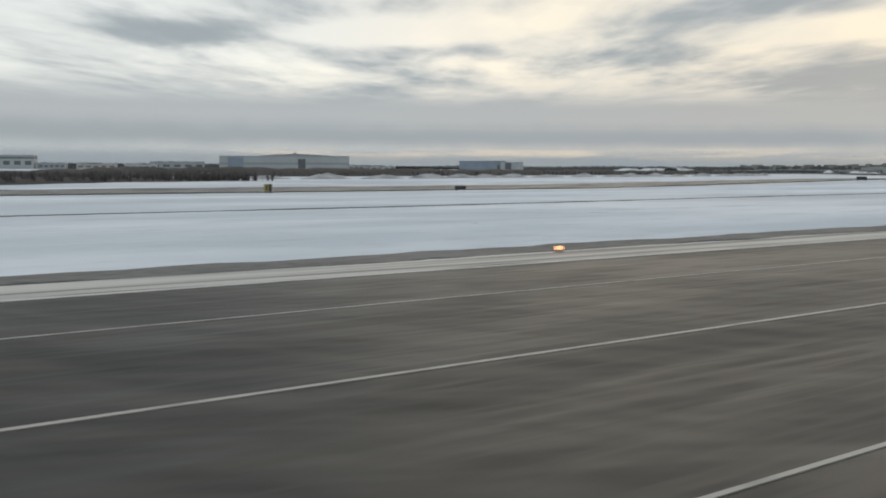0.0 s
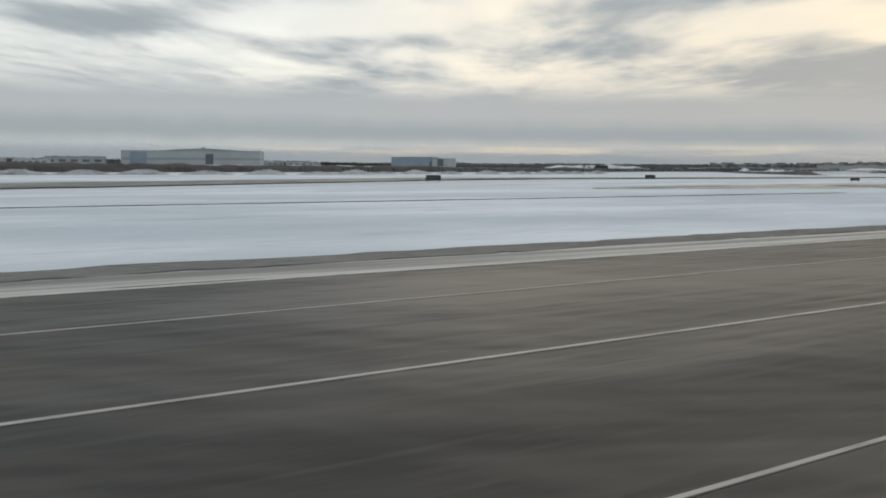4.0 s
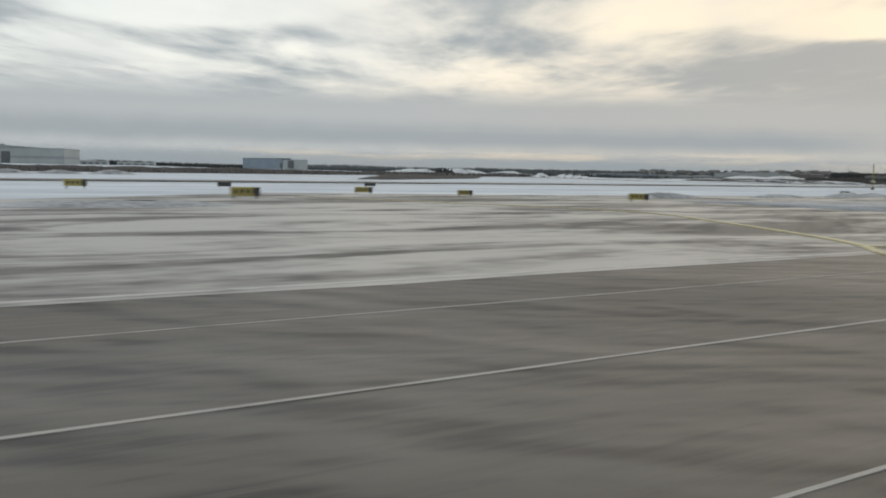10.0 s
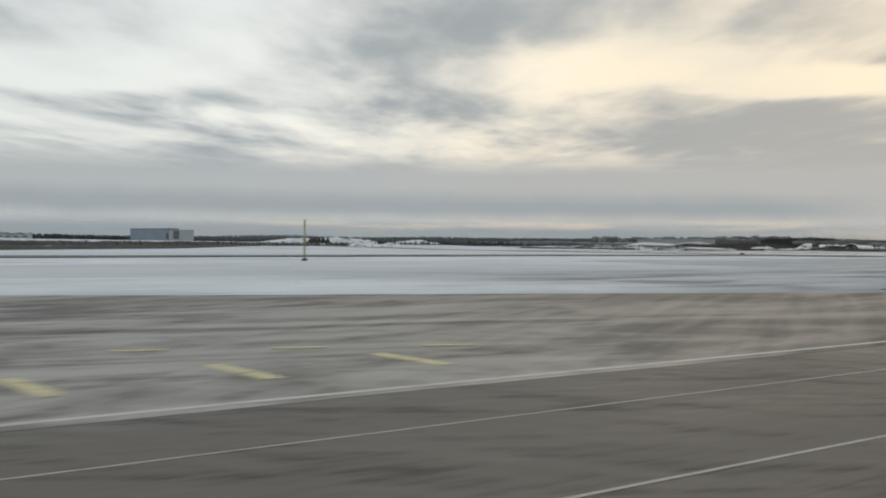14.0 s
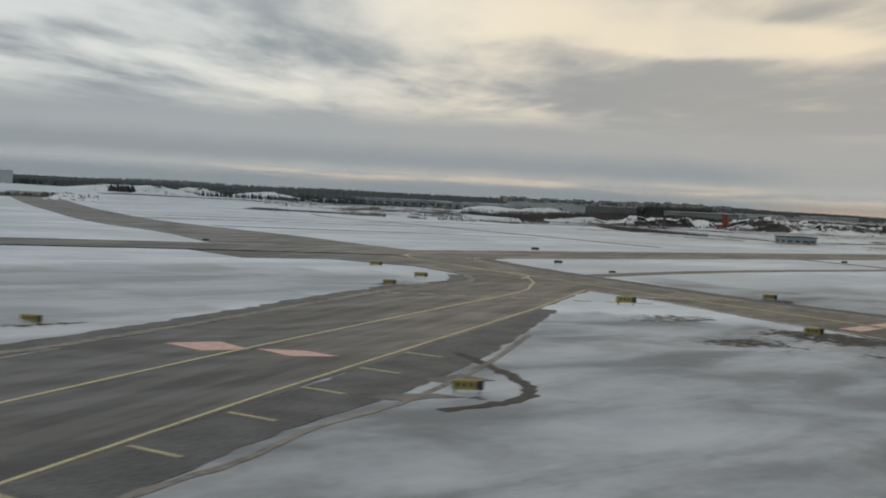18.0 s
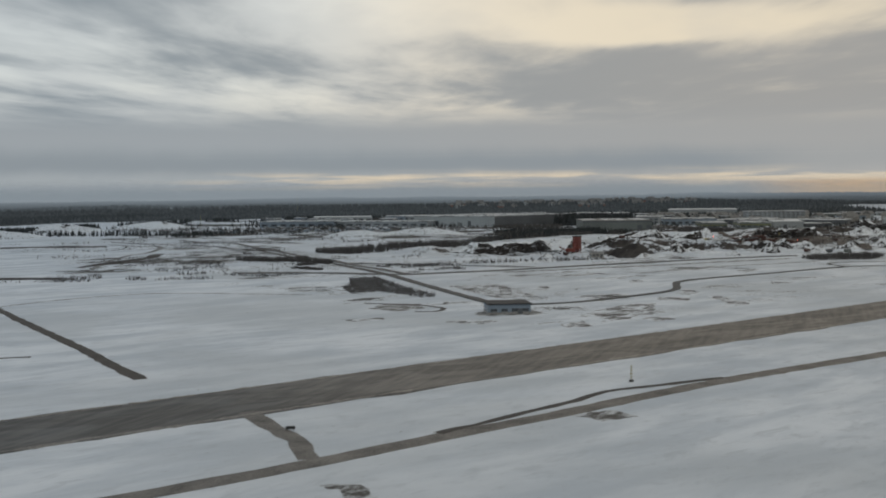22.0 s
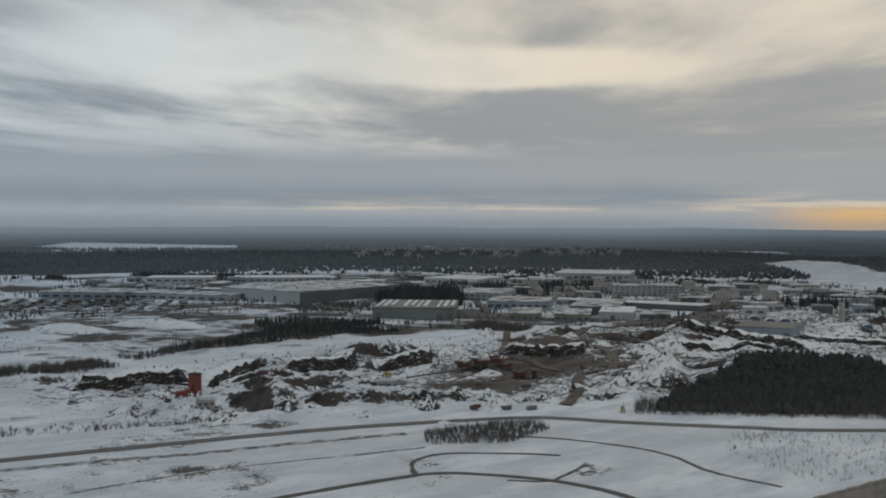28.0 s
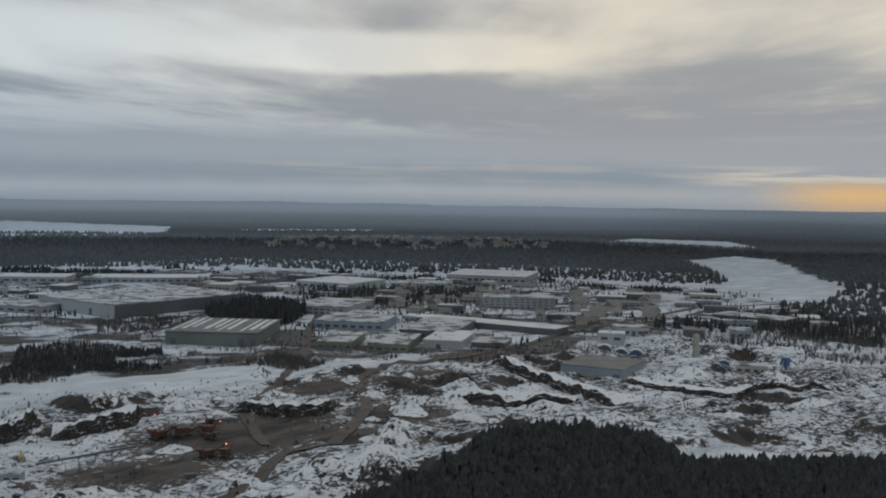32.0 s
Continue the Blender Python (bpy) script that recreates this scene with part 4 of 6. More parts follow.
long_sign = sign("airfield_sign", 2.0, 0.62, YELLOW_PAINT, "long yellow airfield sign on short legs in the slush")
long_sign.matrix_world = pose(801 * U, 41 * U, 0.05 * U, 0, 0, -38)
for x, y, turn, grow in ((493, 47, -40, 1), (432, 84, -40, 1), (621, 102, -30, 1.5), (667, 88.5, -30, 1.2), (651, 124, -30, 1.2), (623, 157, -30, 1.6), (617, 218, -30, 1.6),
                         (660, 113, -35, 1), (742, 70, -35, 0.8), (1187, 80, -35, 1.35), (1233, 117, -40, 1.35), (1190, 171, -30, 1.35),
                         (1094, 123, -40, 1.2), (1112, 68, -35, 1.35), (1172, 158, -30, 1.2), (1200, 200, -30, 1.4), (1193, 119, -30, 1.7)):
    c = copy_thing(long_sign, pose(x * U, y * U, 0.05 * U, 0, 0, turn) @ Matrix.Scale(grow, 4))
square_sign = sign("marker_box", 1.05, 1.0, YELLOW_PAINT, "square yellow marker box standing in the snow", 0.7)
square_sign.matrix_world = pose(764 * U, 40 * U, 0.05 * U, 0, 0, -35)
copy_thing(square_sign, pose(127 * U, 223 * U, h0(127, 223) * U, 0, 0, -35) @ Matrix.Scale(1.7, 4))
dark_sign = sign("airfield_sign", 1.8, 0.6, BLACK_PAINT, "dark back of an airfield sign in the snow")
dark_sign.matrix_world = pose(182 * U, 219 * U, h0(182, 219) * U, 0, 0, -25) @ Matrix.Scale(1.6, 4)
for x, y, grow in ((380, 220, 2.4), (481, 162, 1.6), (600, 200, 1.5), (606, 152, 1.2), (653, 169, 1.4), (470, 225, 2), (695, 186, 1.4), (1236, 82, 1.0), (1255, 176, 1), (1266, 205, 1.4),
                   (1314, 262, 1.6), (1414, 204, 1.3), (1205, 292, 1.2), (738, 72, 0.8), (768, 122, 1.2)):
    copy_thing(dark_sign, pose(x * U, y * U, h0(x, y) * U, 0, 0, -30) @ Matrix.Scale(grow * 0.55, 4))


def mast(at, height, label):
    ob = empty("lattice_mast", (*at, 0), label, "mast", "airfield masts")
    r = 0.16
    for sx, sy in ((1, 1), (1, -1), (-1, 1), (-1, -1)):
        part("upright", (*beam((sx * r, sy * r, 0), (sx * r * 0.7, sy * r * 0.7, height), 0.05), YELLOW_PAINT), ob)
    n = int(height / 0.8)
    for k in range(n):
        z = height * k / n
        part("brace", (*beam((-r, -r, z), (r, -r, z + height / n), 0.035), YELLOW_PAINT), ob)
    part("foot_box", (*box(-0.5, 0.5, -0.4, 0.4, -0.1, 0.55, 0.08), BLACK_PAINT), ob)
    return ob


mast((934, 211), 9.3, "thin yellow lattice mast with a dark foot box in the snow")
mast((1514, 194), 4.4, "thin pale mast standing in the snow by a service track")
mast((2040, 1500), 22, "tall thin mast far off")
mast((2700, 2300), 48, "tall thin mast above far woods")
mast((3400, 1700), 45, "tall thin mast above far woods")


def lumps(at, rx, ry, height, seed, turn=0.0, rings=7, segs=18, sharp=1.0, lobes=0.35):
    """A bumpy heap on the ground."""
    rng = np.random.default_rng(seed)
    wave = [(rng.integers(2, 6), rng.uniform(0, 6.28), rng.uniform(0.3, 1)) for _ in range(3)]
    a = np.arange(segs) * 2 * np.pi / segs
    edge = 1 + lobes * sum(w * np.sin(k * a + p) for k, p, w in wave) / 3
    v, t = [], radians(turn)
    for i in range(rings):
        u = 1 - i / rings
        z = height * (1 - u ** sharp) * (1 + rng.normal(0, 0.09, segs))
        x, y = rx * u * edge * np.cos(a), ry * u * edge * np.sin(a)
        x, y = x + rng.normal(0, 0.05 * rx, segs) * (i > 0), y + rng.normal(0, 0.05 * ry, segs) * (i > 0)
        gx_, gy_ = at[0] + x * math.cos(t) - y * math.sin(t), at[1] + x * math.sin(t) + y * math.cos(t)
        v += list(zip(gx_, gy_, relief(gx_, gy_) * u + h0(*at) * (1 - u) + z - 0.15 * (i == 0)))
    v.append((at[0], at[1], h0(*at) + height))
    f = [(i * segs + k, i * segs + (k + 1) % segs, (i + 1) * segs + (k + 1) % segs, (i + 1) * segs + k) for i in range(rings - 1) for k in range(segs)]
    f += [((rings - 1) * segs + k, (rings - 1) * segs + (k + 1) % segs, rings * segs) for k in range(segs)]
    return v, f


def heap(name, at, rx, ry, height, mat, label, seed, turn=0.0, sharp=1.2, group=""):
    return thing(name, *lumps(at, rx, ry, height, seed, turn, sharp=sharp), mat, label, "heap", "", group)


for k, (x, y, rx, ry, h) in enumerate(((734, 39, 5, 3, 0.7), (740, 42, 5, 3, 1.3), (744, 44, 3, 2.5, 1.1), (724, 38.5, 7, 2.5, 0.45), (716, 36.5, 8, 1.8, 0.4), (706, 35, 9, 1.6, 0.5), (694, 36, 6, 1.6, 0.35), (748, 47, 4, 2, 0.5), (690, 104, 9, 2, 0.8), (742, 106, 7, 2, 0.9), (754, 108, 5, 2, 0.8), (720, 105, 8, 1.6, 0.6), (1093, 124, 5, 2, 0.5), (1176, 160, 7, 2, 0.5), (600, 84, 14, 3, 0.5))):
    heap("ploughed_snow", (x, y), rx, ry, h, DIRTY_SNOW, "grey ploughed snow heap beside the taxiway", 20 + k, 0, 2.0, "ploughed snow heaps")
for k in range(22):
    x = 150 + 30 * k
    heap("snow_bank", (x, 345 + 0.30 * (x - 150) + 8 * math.sin(k)), 14, 5, 1.3 + 1.2 * abs(math.sin(k * 1.7)), DIRTY_SNOW, "ploughed snow bank far across the field", 60 + k, 15, 1.3, "far snow banks")

for k, (x, y, rx, ry, h) in enumerate(((1348, 786, 16, 9, 4), (1372, 842, 18, 9, 5), (1385, 812, 12, 8, 4), (1380, 796, 14, 7, 3.5), (1362, 770, 10, 6, 2.5))):
    heap("soil_mound", (x, y), rx, ry, h, HEAP, "dark soil mound with snow on its slopes", 130 + k, 30 * k, 1.1, "soil mounds on the field")
for k, (x, y, rx, ry, h) in enumerate(((1690, 1365, 70, 34, 10), (1640, 1400, 40, 26, 8), (1700, 1500, 120, 50, 9), (1850, 1560, 120, 60, 11), (2020, 1620, 120, 60, 10), (2020, 1050, 60, 26, 7), (2110, 1040, 50, 24, 8))):
    heap("snow_hill", (x, y), rx, ry, h, HEAP, "low snowy hill with bare dark slopes", 170 + k, 20 * k, 1.6, "low hills beyond the field")
loop = [(1127, 86.7), (1124, 77.9), (1121, 71.2), (1118, 66.4), (1113, 63.4), (1105, 63.0)]
thing("wheel_rut", *ribbon(loop, 1.3, 0.06, 1.0, 0.2, 9), SOIL, "dark muddy rut curving round a sign", "rut", "structure")
for k, p in enumerate(([(1102, 70.5), (1107, 70), (1110, 66.5), (1105, 67)], [(1113, 75), (1118, 76), (1119, 72), (1114, 71.5)])):
    bare_patch(p, "pale trampled slush beside a sign", 0.5, OUTER, 0.055, 90 + k)
# bare wet ground round the signs and beside the taxiways
bare_patch([(1470, 174), (1482, 172), (1482, 163), (1472, 165)], seed=7)
bare_patch([(1396, 163), (1400, 160), (1396, 138), (1392, 140)], seed=8, ragged=1.0)
bare_patch([(1570, 395), (1590, 408), (1600, 396), (1590, 380), (1574, 378)], seed=9)
bare_patch([(560, 82), (604, 90), (612, 84), (590, 76), (566, 74)], "dark trampled bank beside the taxiway", seed=10)
bare_patch([(676, 36.0), (690, 35.2), (720, 35.2), (744, 34.4), (750, 32.4), (720, 31.4), (700, 31.6), (682, 33)], "dark wet strip at the foot of the snow", seed=11, ragged=0.3, mat=WET_EDGE, lift=0.1)
for k, outline in enumerate(([(1631, 318), (1661, 327), (1676, 321), (1646, 297), (1617, 289), (1616, 298)], [(1721, 345), (1746, 358), (1736, 342), (1718, 335)], [(1723, 329), (1724, 320), (1705, 290), (1694, 290)],
                             [(1563, 334), (1577, 331), (1581, 321), (1569, 318)], [(1627, 287), (1636, 287), (1636, 277), (1623, 276)], [(1589, 295), (1605, 298), (1595, 284), (1586, 287)], [(1694, 421), (1707, 423), (1695, 405), (1686, 406)],
                             [(1537, 369), (1554, 364), (1551, 357), (1538, 361)], [(1670, 462), (1695, 447), (1662, 382), (1642, 390)], [(2019, 355), (2021, 335), (2008, 333), (1995, 340)],
                             [(1760, 470), (1790, 468), (1800, 460), (1770, 458)], [(1690, 330), (1700, 338), (1708, 326), (1697, 318)])):
    bare_patch(outline, "thin grass showing through the snow", seed=40 + k, ragged=0.6, mat=TUFTED)


# ---- buildings ----
HALLS = []


def hall(name, a, b, depth, height, wall, roof, label, base=None, windows=(0, 0), doors=(), bands=(), strips=0, units=0, category="building", group="", lip=0.9):
    """A flat-roofed hall whose front wall runs from a to b. windows: rows and columns on the front and the end;
    doors: places along the front from 0 to 1; bands: (low, high, material) round the front; strips and units on the roof."""
    a, b = np.array(a, float), np.array(b, float)
    width = float(np.linalg.norm(b - a))
    turn = math.degrees(math.atan2(b[1] - a[1], b[0] - a[0]))
    mid = (a + b) / 2
    HALLS.append((*(mid + np.array([a[1] - b[1], b[0] - a[0]]) / width * depth / 2), (width + depth) / 3.2))
    ob = empty(name, (a[0], a[1], h0(*mid) if base is None else base), label, category, group, turn)
    part("wall", (*box(0, width, 0, depth, -6, height), wall), ob)
    part("roof", (*box(-0.5, width + 0.5, -0.5, depth + 0.5, height, height + lip, 0.25), roof), ob)
    for lo, hi, mat in bands:
        part("cladding_band", (*box(-0.08, width + 0.08, -0.08, depth + 0.08, height * lo, height * hi), mat), ob)
    for d in doors:
        w = min(6.0, width * 0.12)
        part("door", (*box(d * width - w / 2, d * width + w / 2, -0.14, -0.02, 0, height * 0.55), DARK_METAL), ob)
    rows, cols = windows
    for r in range(rows):
        z = height * (r + 0.55) / (rows + 0.3)
        z0, z1 = z - height * 0.16 / max(rows, 1), z + height * 0.16 / max(rows, 1)
        for c in range(cols):
            x = width * (c + 0.5) / cols
            w = width / cols * 0.3
            win = part("window", (*box(x - w, x + w, -0.12, -0.02, z0, z1), GLASS_DARK), ob)
            part("window_sill", (*box(x - w - 0.1, x + w + 0.1, -0.25, -0.02, z0 - 0.15, z0), CONCRETE), win)
        for c in range(max(1, cols // 2)):
            y = depth * (c + 0.5) / max(1, cols // 2)
            w = depth / max(1, cols // 2) * 0.25
            part("window", (*box(-0.12, -0.02, y - w, y + w, z0, z1), GLASS_DARK), ob)
    for k in range(strips):
        x = width * (k + 0.5) / strips
        y0 = depth * (0.08 + 0.1 * ((k * 7) % 3))
        if k % 5 == 3:
            continue
        wide = width / strips * (0.16 + 0.07 * ((k * 5) % 3))
        part("snow_strip", (*box(x - wide, x + wide, y0, depth * 0.94, height + lip, height + lip + 0.25, 0.1), CLEAN_SNOW), ob, "strip of snow between roof lights")
    rng = np.random.default_rng(int(a[0]) + int(b[1]))
    for k in range(units):
        x, y, s = rng.uniform(0.1, 0.85) * width, rng.uniform(0.1, 0.85) * depth, rng.uniform(1.0, 2.2)
        part("roof_vent", (*box(x, x + s, y, y + s, height + lip, height + lip + s * 0.7, 0.1), GREY_METAL), ob)
    return ob


# far hangars across the airfield
hangar = hall("hangar", (973, 1890), (1182, 1756), 110, 24, PALE_METAL, GREY_METAL, "large pale aircraft hangar with a low humped roof", 9, doors=(), bands=((0.34, 0.5, GREY_METAL),))
part("hangar_door", (*box(150, 164, -0.6, -0.1, 0, 19), DARK_METAL), hangar, "tall dark door")
part("hangar_door", (*box(16, 46, -0.6, -0.1, 0, 22), BLUE_METAL), hangar, "blue-grey sliding door")
part("roof_hump", ([(70, 2, 24.8), (110, 2, 28), (150, 2, 29), (185, 2, 27), (225, 2, 24.8), (70, 100, 24.8), (110, 100, 28), (150, 100, 29), (185, 100, 27), (225, 100, 24.8)],
                   [(0, 1, 6, 5), (1, 2, 7, 6), (2, 3, 8, 7), (3, 4, 9, 8), (4, 3, 2, 1, 0), (5, 6, 7, 8, 9)], GREY_METAL), hangar)
part("roof_vent", (*box(140, 146, 30, 36, 29, 31.5, 0.3), GREY_METAL), hangar)
hall("hangar", (1583, 1904), (1607, 1793), 22, 18, BLUE_METAL, DARK_METAL, "long blue-grey hangar with a dark roof edge", 9, doors=(0.97,))
annex = hall("hangar_annex", (1607, 1791), (1618, 1740), 14, 15, PALE_METAL, GREY_METAL, "pale hangar annex with a tall dark door", 9)
part("hangar_door", (*box(14, 30, -0.5, -0.1, 0, 14.5), DARK_METAL), annex)
hall("terminal_hall", (500, 1965), (629, 1910), 80, 22, PALE_METAL, GREY_METAL, "pale hall with a dark window band far across the field", 9, bands=((0.75, 0.9, DARK_METAL),), windows=(1, 8))
for k, (x, y, w, h, m) in enumerate(((640, 1920, 40, 9, GREY_METAL), (700, 1900, 60, 8, CONCRETE), (780, 1880, 50, 7, PALE_METAL), (850, 1930, 90, 13, GREY_METAL), (1250, 1900, 50, 7, PALE_METAL), (1340, 1930, 60, 6, PALE_METAL))):
    hall("far_building", (x, y), (x + w, y - 0.5 * w), 40, h, m, SNOW_ROOF, "low grey building far across the airfield", 9, windows=(1, 5), group="far airfield buildings")

shed = hall("shed", (1593, 341), (1608, 331), 15, 4, BLUE_METAL, DARK_FELT, "flat-roofed blue-grey utility shed with a dark roof", 0, windows=(1, 4), doors=(0.75,), bands=((0.0, 0.18, CONCRETE),), lip=0.5)
bare_patch([(1587, 338), (1592, 350), (1610, 352), (1618, 340), (1612, 326), (1598, 332)], "cleared ground round the shed", seed=80, ragged=0.8)

warehouse = hall("warehouse", (2336, 992), (2404, 932), 105, 13, GREEN_METAL, ROOF_FELT, "grey-green warehouse with snow strips on its flat roof", windows=(0, 0), doors=(0.08, 0.82, 0.95), bands=((0.88, 1.0, DARK_METAL),), strips=12)
factory = hall("factory_hall", (2329, 1348), (2367, 1201), 200, 15, PALE_METAL, SNOW_ROOF, "very large pale hall with a snow-patched roof", doors=(0.3, 0.7), units=40)
part("end_wall", (*box(152.0, 152.25, 0, 200, 0, 14.5), DARK_METAL), factory, "dark end wall")
hall("factory_wing", (2225, 1410), (2308, 1287), 60, 8, GREY_METAL, SNOW_ROOF, "lower grey hall beside the large one", windows=(1, 10), units=8)
hall("factory_wing", (2130, 1480), (2215, 1400), 70, 9, BLUE_METAL, SNOW_ROOF, "low blue-grey hall with a snowy roof", windows=(1, 8), units=6)

LIME = plain("lime_paint", (0.17, 0.185, 0.08), 0.6, 0.2, 4.0)
hall("workshop", (2437, 877), (2460, 854), 68, 8, GREEN_METAL, SNOW_ROOF, "dark grey-green workshop with a yellow-green gable band", windows=(1, 5), doors=(0.3, 0.7), bands=((0.55, 0.72, LIME),), units=4)
hall("workshop", (2470, 842), (2496, 814), 73, 8, GREEN_METAL, SNOW_ROOF, "grey workshop with a lime band and a snowy roof", windows=(1, 5), doors=(0.5,), bands=((0.6, 0.8, LIME),), units=4)
hall("workshop", (2528, 832), (2552, 803), 74, 8, PALE_METAL, CLEAN_SNOW, "pale hall with an even white roof", windows=(0, 0), doors=(0.4,), units=2)
hall("store_building", (2572, 812), (2593, 786), 40, 5, DARK_METAL, SNOW_ROOF, "low dark storage building", doors=(0.2, 0.5, 0.8))
hall("workshop", (2550, 900), (2585, 855), 105, 9, DARK_METAL, SNOW_ROOF, "dark flat hall with a snow-patched roof", windows=(1, 6), units=5)
hall("workshop", (2510, 1000), (2560, 945), 70, 9, BLUE_METAL, SNOW_ROOF, "blue-grey hall with a yellow corner", windows=(1, 8), bands=((0.0, 0.05, CONCRETE),), units=5)
hall("office_building", (2562, 1145), (2602, 1085), 95, 10, GREY_METAL, SNOW_ROOF, "grey two-storey building with a snowy roof", windows=(2, 9), units=4)
hall("long_shed", (2638, 990), (2702, 828), 32, 6.5, DARK_METAL, CLEAN_SNOW, "long low shed with a white snowy roof", doors=[0.05 + 0.1 * k for k in range(10)])
hall("office_building", (2800, 1062), (2870, 1002), 36, 15, GREY_METAL, SNOW_ROOF, "four-storey grey office block with rows of windows", windows=(4, 12), units=3)
hall("depot", (3000, 1390), (3080, 1285), 120, 12, GREY_METAL, CLEAN_SNOW, "wide depot with a white roof before the forest", windows=(1, 12), units=6)
hall("depot", (2740, 1430), (2775, 1340), 100, 10, PALE_METAL, CLEAN_SNOW, "pale depot with a white roof", windows=(1, 8), units=4)
hall("depot", (2500, 1640), (2640, 1560), 60, 8, GREY_METAL, CLEAN_SNOW, "long low depot under snow before the forest", windows=(1, 14))
hall("depot", (2380, 1720), (2470, 1660), 60, 8, PALE_METAL, CLEAN_SNOW, "low depot under snow at the forest edge", windows=(1, 8))
hall("depot", (2860, 1350), (2930, 1290), 50, 7, GREY_METAL, SNOW_ROOF, "small grey depot under patchy snow", windows=(1, 7))
grey_hall = hall("grey_hall", (2558, 674), (2580, 622), 62, 9, BLUE_METAL, ROOF_FELT, "blue-grey hall with a brown flat roof above the quarry", bands=((0.0, 0.55, GREY_METAL),), doors=(0.9,))
hall("plant_building", (2757, 790), (2786, 772), 25, 9, PALE_METAL, SNOW_ROOF, "white building with tall dark openings", windows=(1, 5), doors=(0.2, 0.5, 0.8))
hall("plant_building", (2684, 585), (2700, 563), 20, 7, CONCRETE, SNOW_ROOF, "concrete block beside a blue tower", windows=(1, 4))
hall("plant_building", (2950, 815), (2968, 730), 40, 9, DARK_METAL, SNOW_ROOF, "long dark building among trees", windows=(1, 9))
silo = empty("silo_tower", (2707, 647, h0(2707, 647)), "tall pale concrete silo tower", "tower")
part("shaft", (*tube(3.2, 3.0, -3, 21, 14), CONCRETE), silo)
part("cap", (*tube(3.4, 2.2, 21, 23, 14), GREY_METAL), silo)
part("ladder", (*beam((-3.3, 0, 0), (-3.1, 0, 21), 0.15), DARK_METAL), silo)
blue_tower = empty("mixing_tower", (2724, 562, h0(2724, 562)), "blue steel mixing tower", "tower")
BLUE_PAINT = plain("blue_paint", (0.05, 0.10, 0.22), 0.5, 0.2, 2.0)
part("housing", (*box(-3, 3, -2.5, 2.5, 5, 12, 0.3), BLUE_PAINT), blue_tower)
for sx in (-2.6, 2.6):
    for sy in (-2.1, 2.1):
        part("leg", (*beam((sx, sy, -2), (sx, sy, 5), 0.3), BLUE_PAINT), blue_tower)
part("hopper", (*tube(2.4, 0.6, 5, 2.2, 8), BLUE_PAINT), blue_tower)
part("conveyor", (*beam((-3, 0, 9), (-15, -4, 0), 0.5), GREY_METAL), blue_tower)


def tent(at, radius, length, mat, label, turn=-50):
    """A round-arched storage tent."""
    ob = empty("storage_tent", (*at, h0(*at)), label, "tent", "storage tents", turn)
    a = np.linspace(0, np.pi, 11)
    v = [(-radius * math.cos(q), y, radius * 0.85 * math.sin(q)) for y in (0, length) for q in a]
    part("cover", (v, [(k, k + 1, 12 + k, 11 + k) for k in range(10)] + [tuple(range(21, 10, -1))], CLEAN_SNOW), ob)
    part("gable", ([(-radius * 0.95 * math.cos(q), 0.3, radius * 0.8 * math.sin(q)) for q in a], [tuple(range(11))], mat), ob, "dark open gable")
    return ob


tent((2684, 741), 6.5, 14, DARK_METAL, "round-arched white storage tent with a dark gable")
tent((2687, 722), 6.5, 14, BLUE_PAINT, "round-arched white storage tent with a blue gable")
tent((2691, 706), 6.5, 14, BLUE_PAINT, "round-arched white storage tent with a blue gable")
tent((2716, 622), 5.5, 10, BLUE_PAINT, "small round-arched storage tent with a blue gable")

# smaller buildings of the estate
estate_q = np.random.default_rng(77)
FACES, ROOFS = (GREY_METAL, PALE_METAL, DARK_METAL, GREEN_METAL, BLUE_METAL, CONCRETE), (SNOW_ROOF, SNOW_ROOF, CLEAN_SNOW, ROOF_FELT)
WORDS = {GREY_METAL: "grey", PALE_METAL: "pale", DARK_METAL: "dark", GREEN_METAL: "grey-green", BLUE_METAL: "blue-grey", CONCRETE: "concrete"}
ESTATE = [(2150, 1560), (2420, 1250), (2620, 1020), (2640, 800), (2760, 640), (3000, 680), (3220, 1080), (3000, 1400), (2700, 1720), (2350, 1820)]
made = 0
while made < 74:
    x, y = estate_q.uniform(2150, 3220), estate_q.uniform(640, 1820)
    w, d = estate_q.uniform(14, 48), estate_q.uniform(12, 34)
    if not inside(ESTATE, np.array([x]), np.array([y]))[0] or any(math.hypot(x - hx, y - hy) < r + 0.5 * max(w, d) for hx, hy, r in HALLS):
        continue
    m, r = FACES[estate_q.integers(6)], ROOFS[estate_q.integers(4)]
    turn = radians(-52 if estate_q.random() < 0.7 else 38)
    hall("estate_building", (x, y), (x + w * math.cos(turn), y + w * math.sin(turn)), d, estate_q.uniform(4, 9), m, r, "low " + WORDS[m] + " estate building under patchy snow", windows=(1, int(estate_q.integers(3, 7))), doors=(0.2,),
         units=int(estate_q.integers(0, 3)), group="estate buildings")
    made += 1

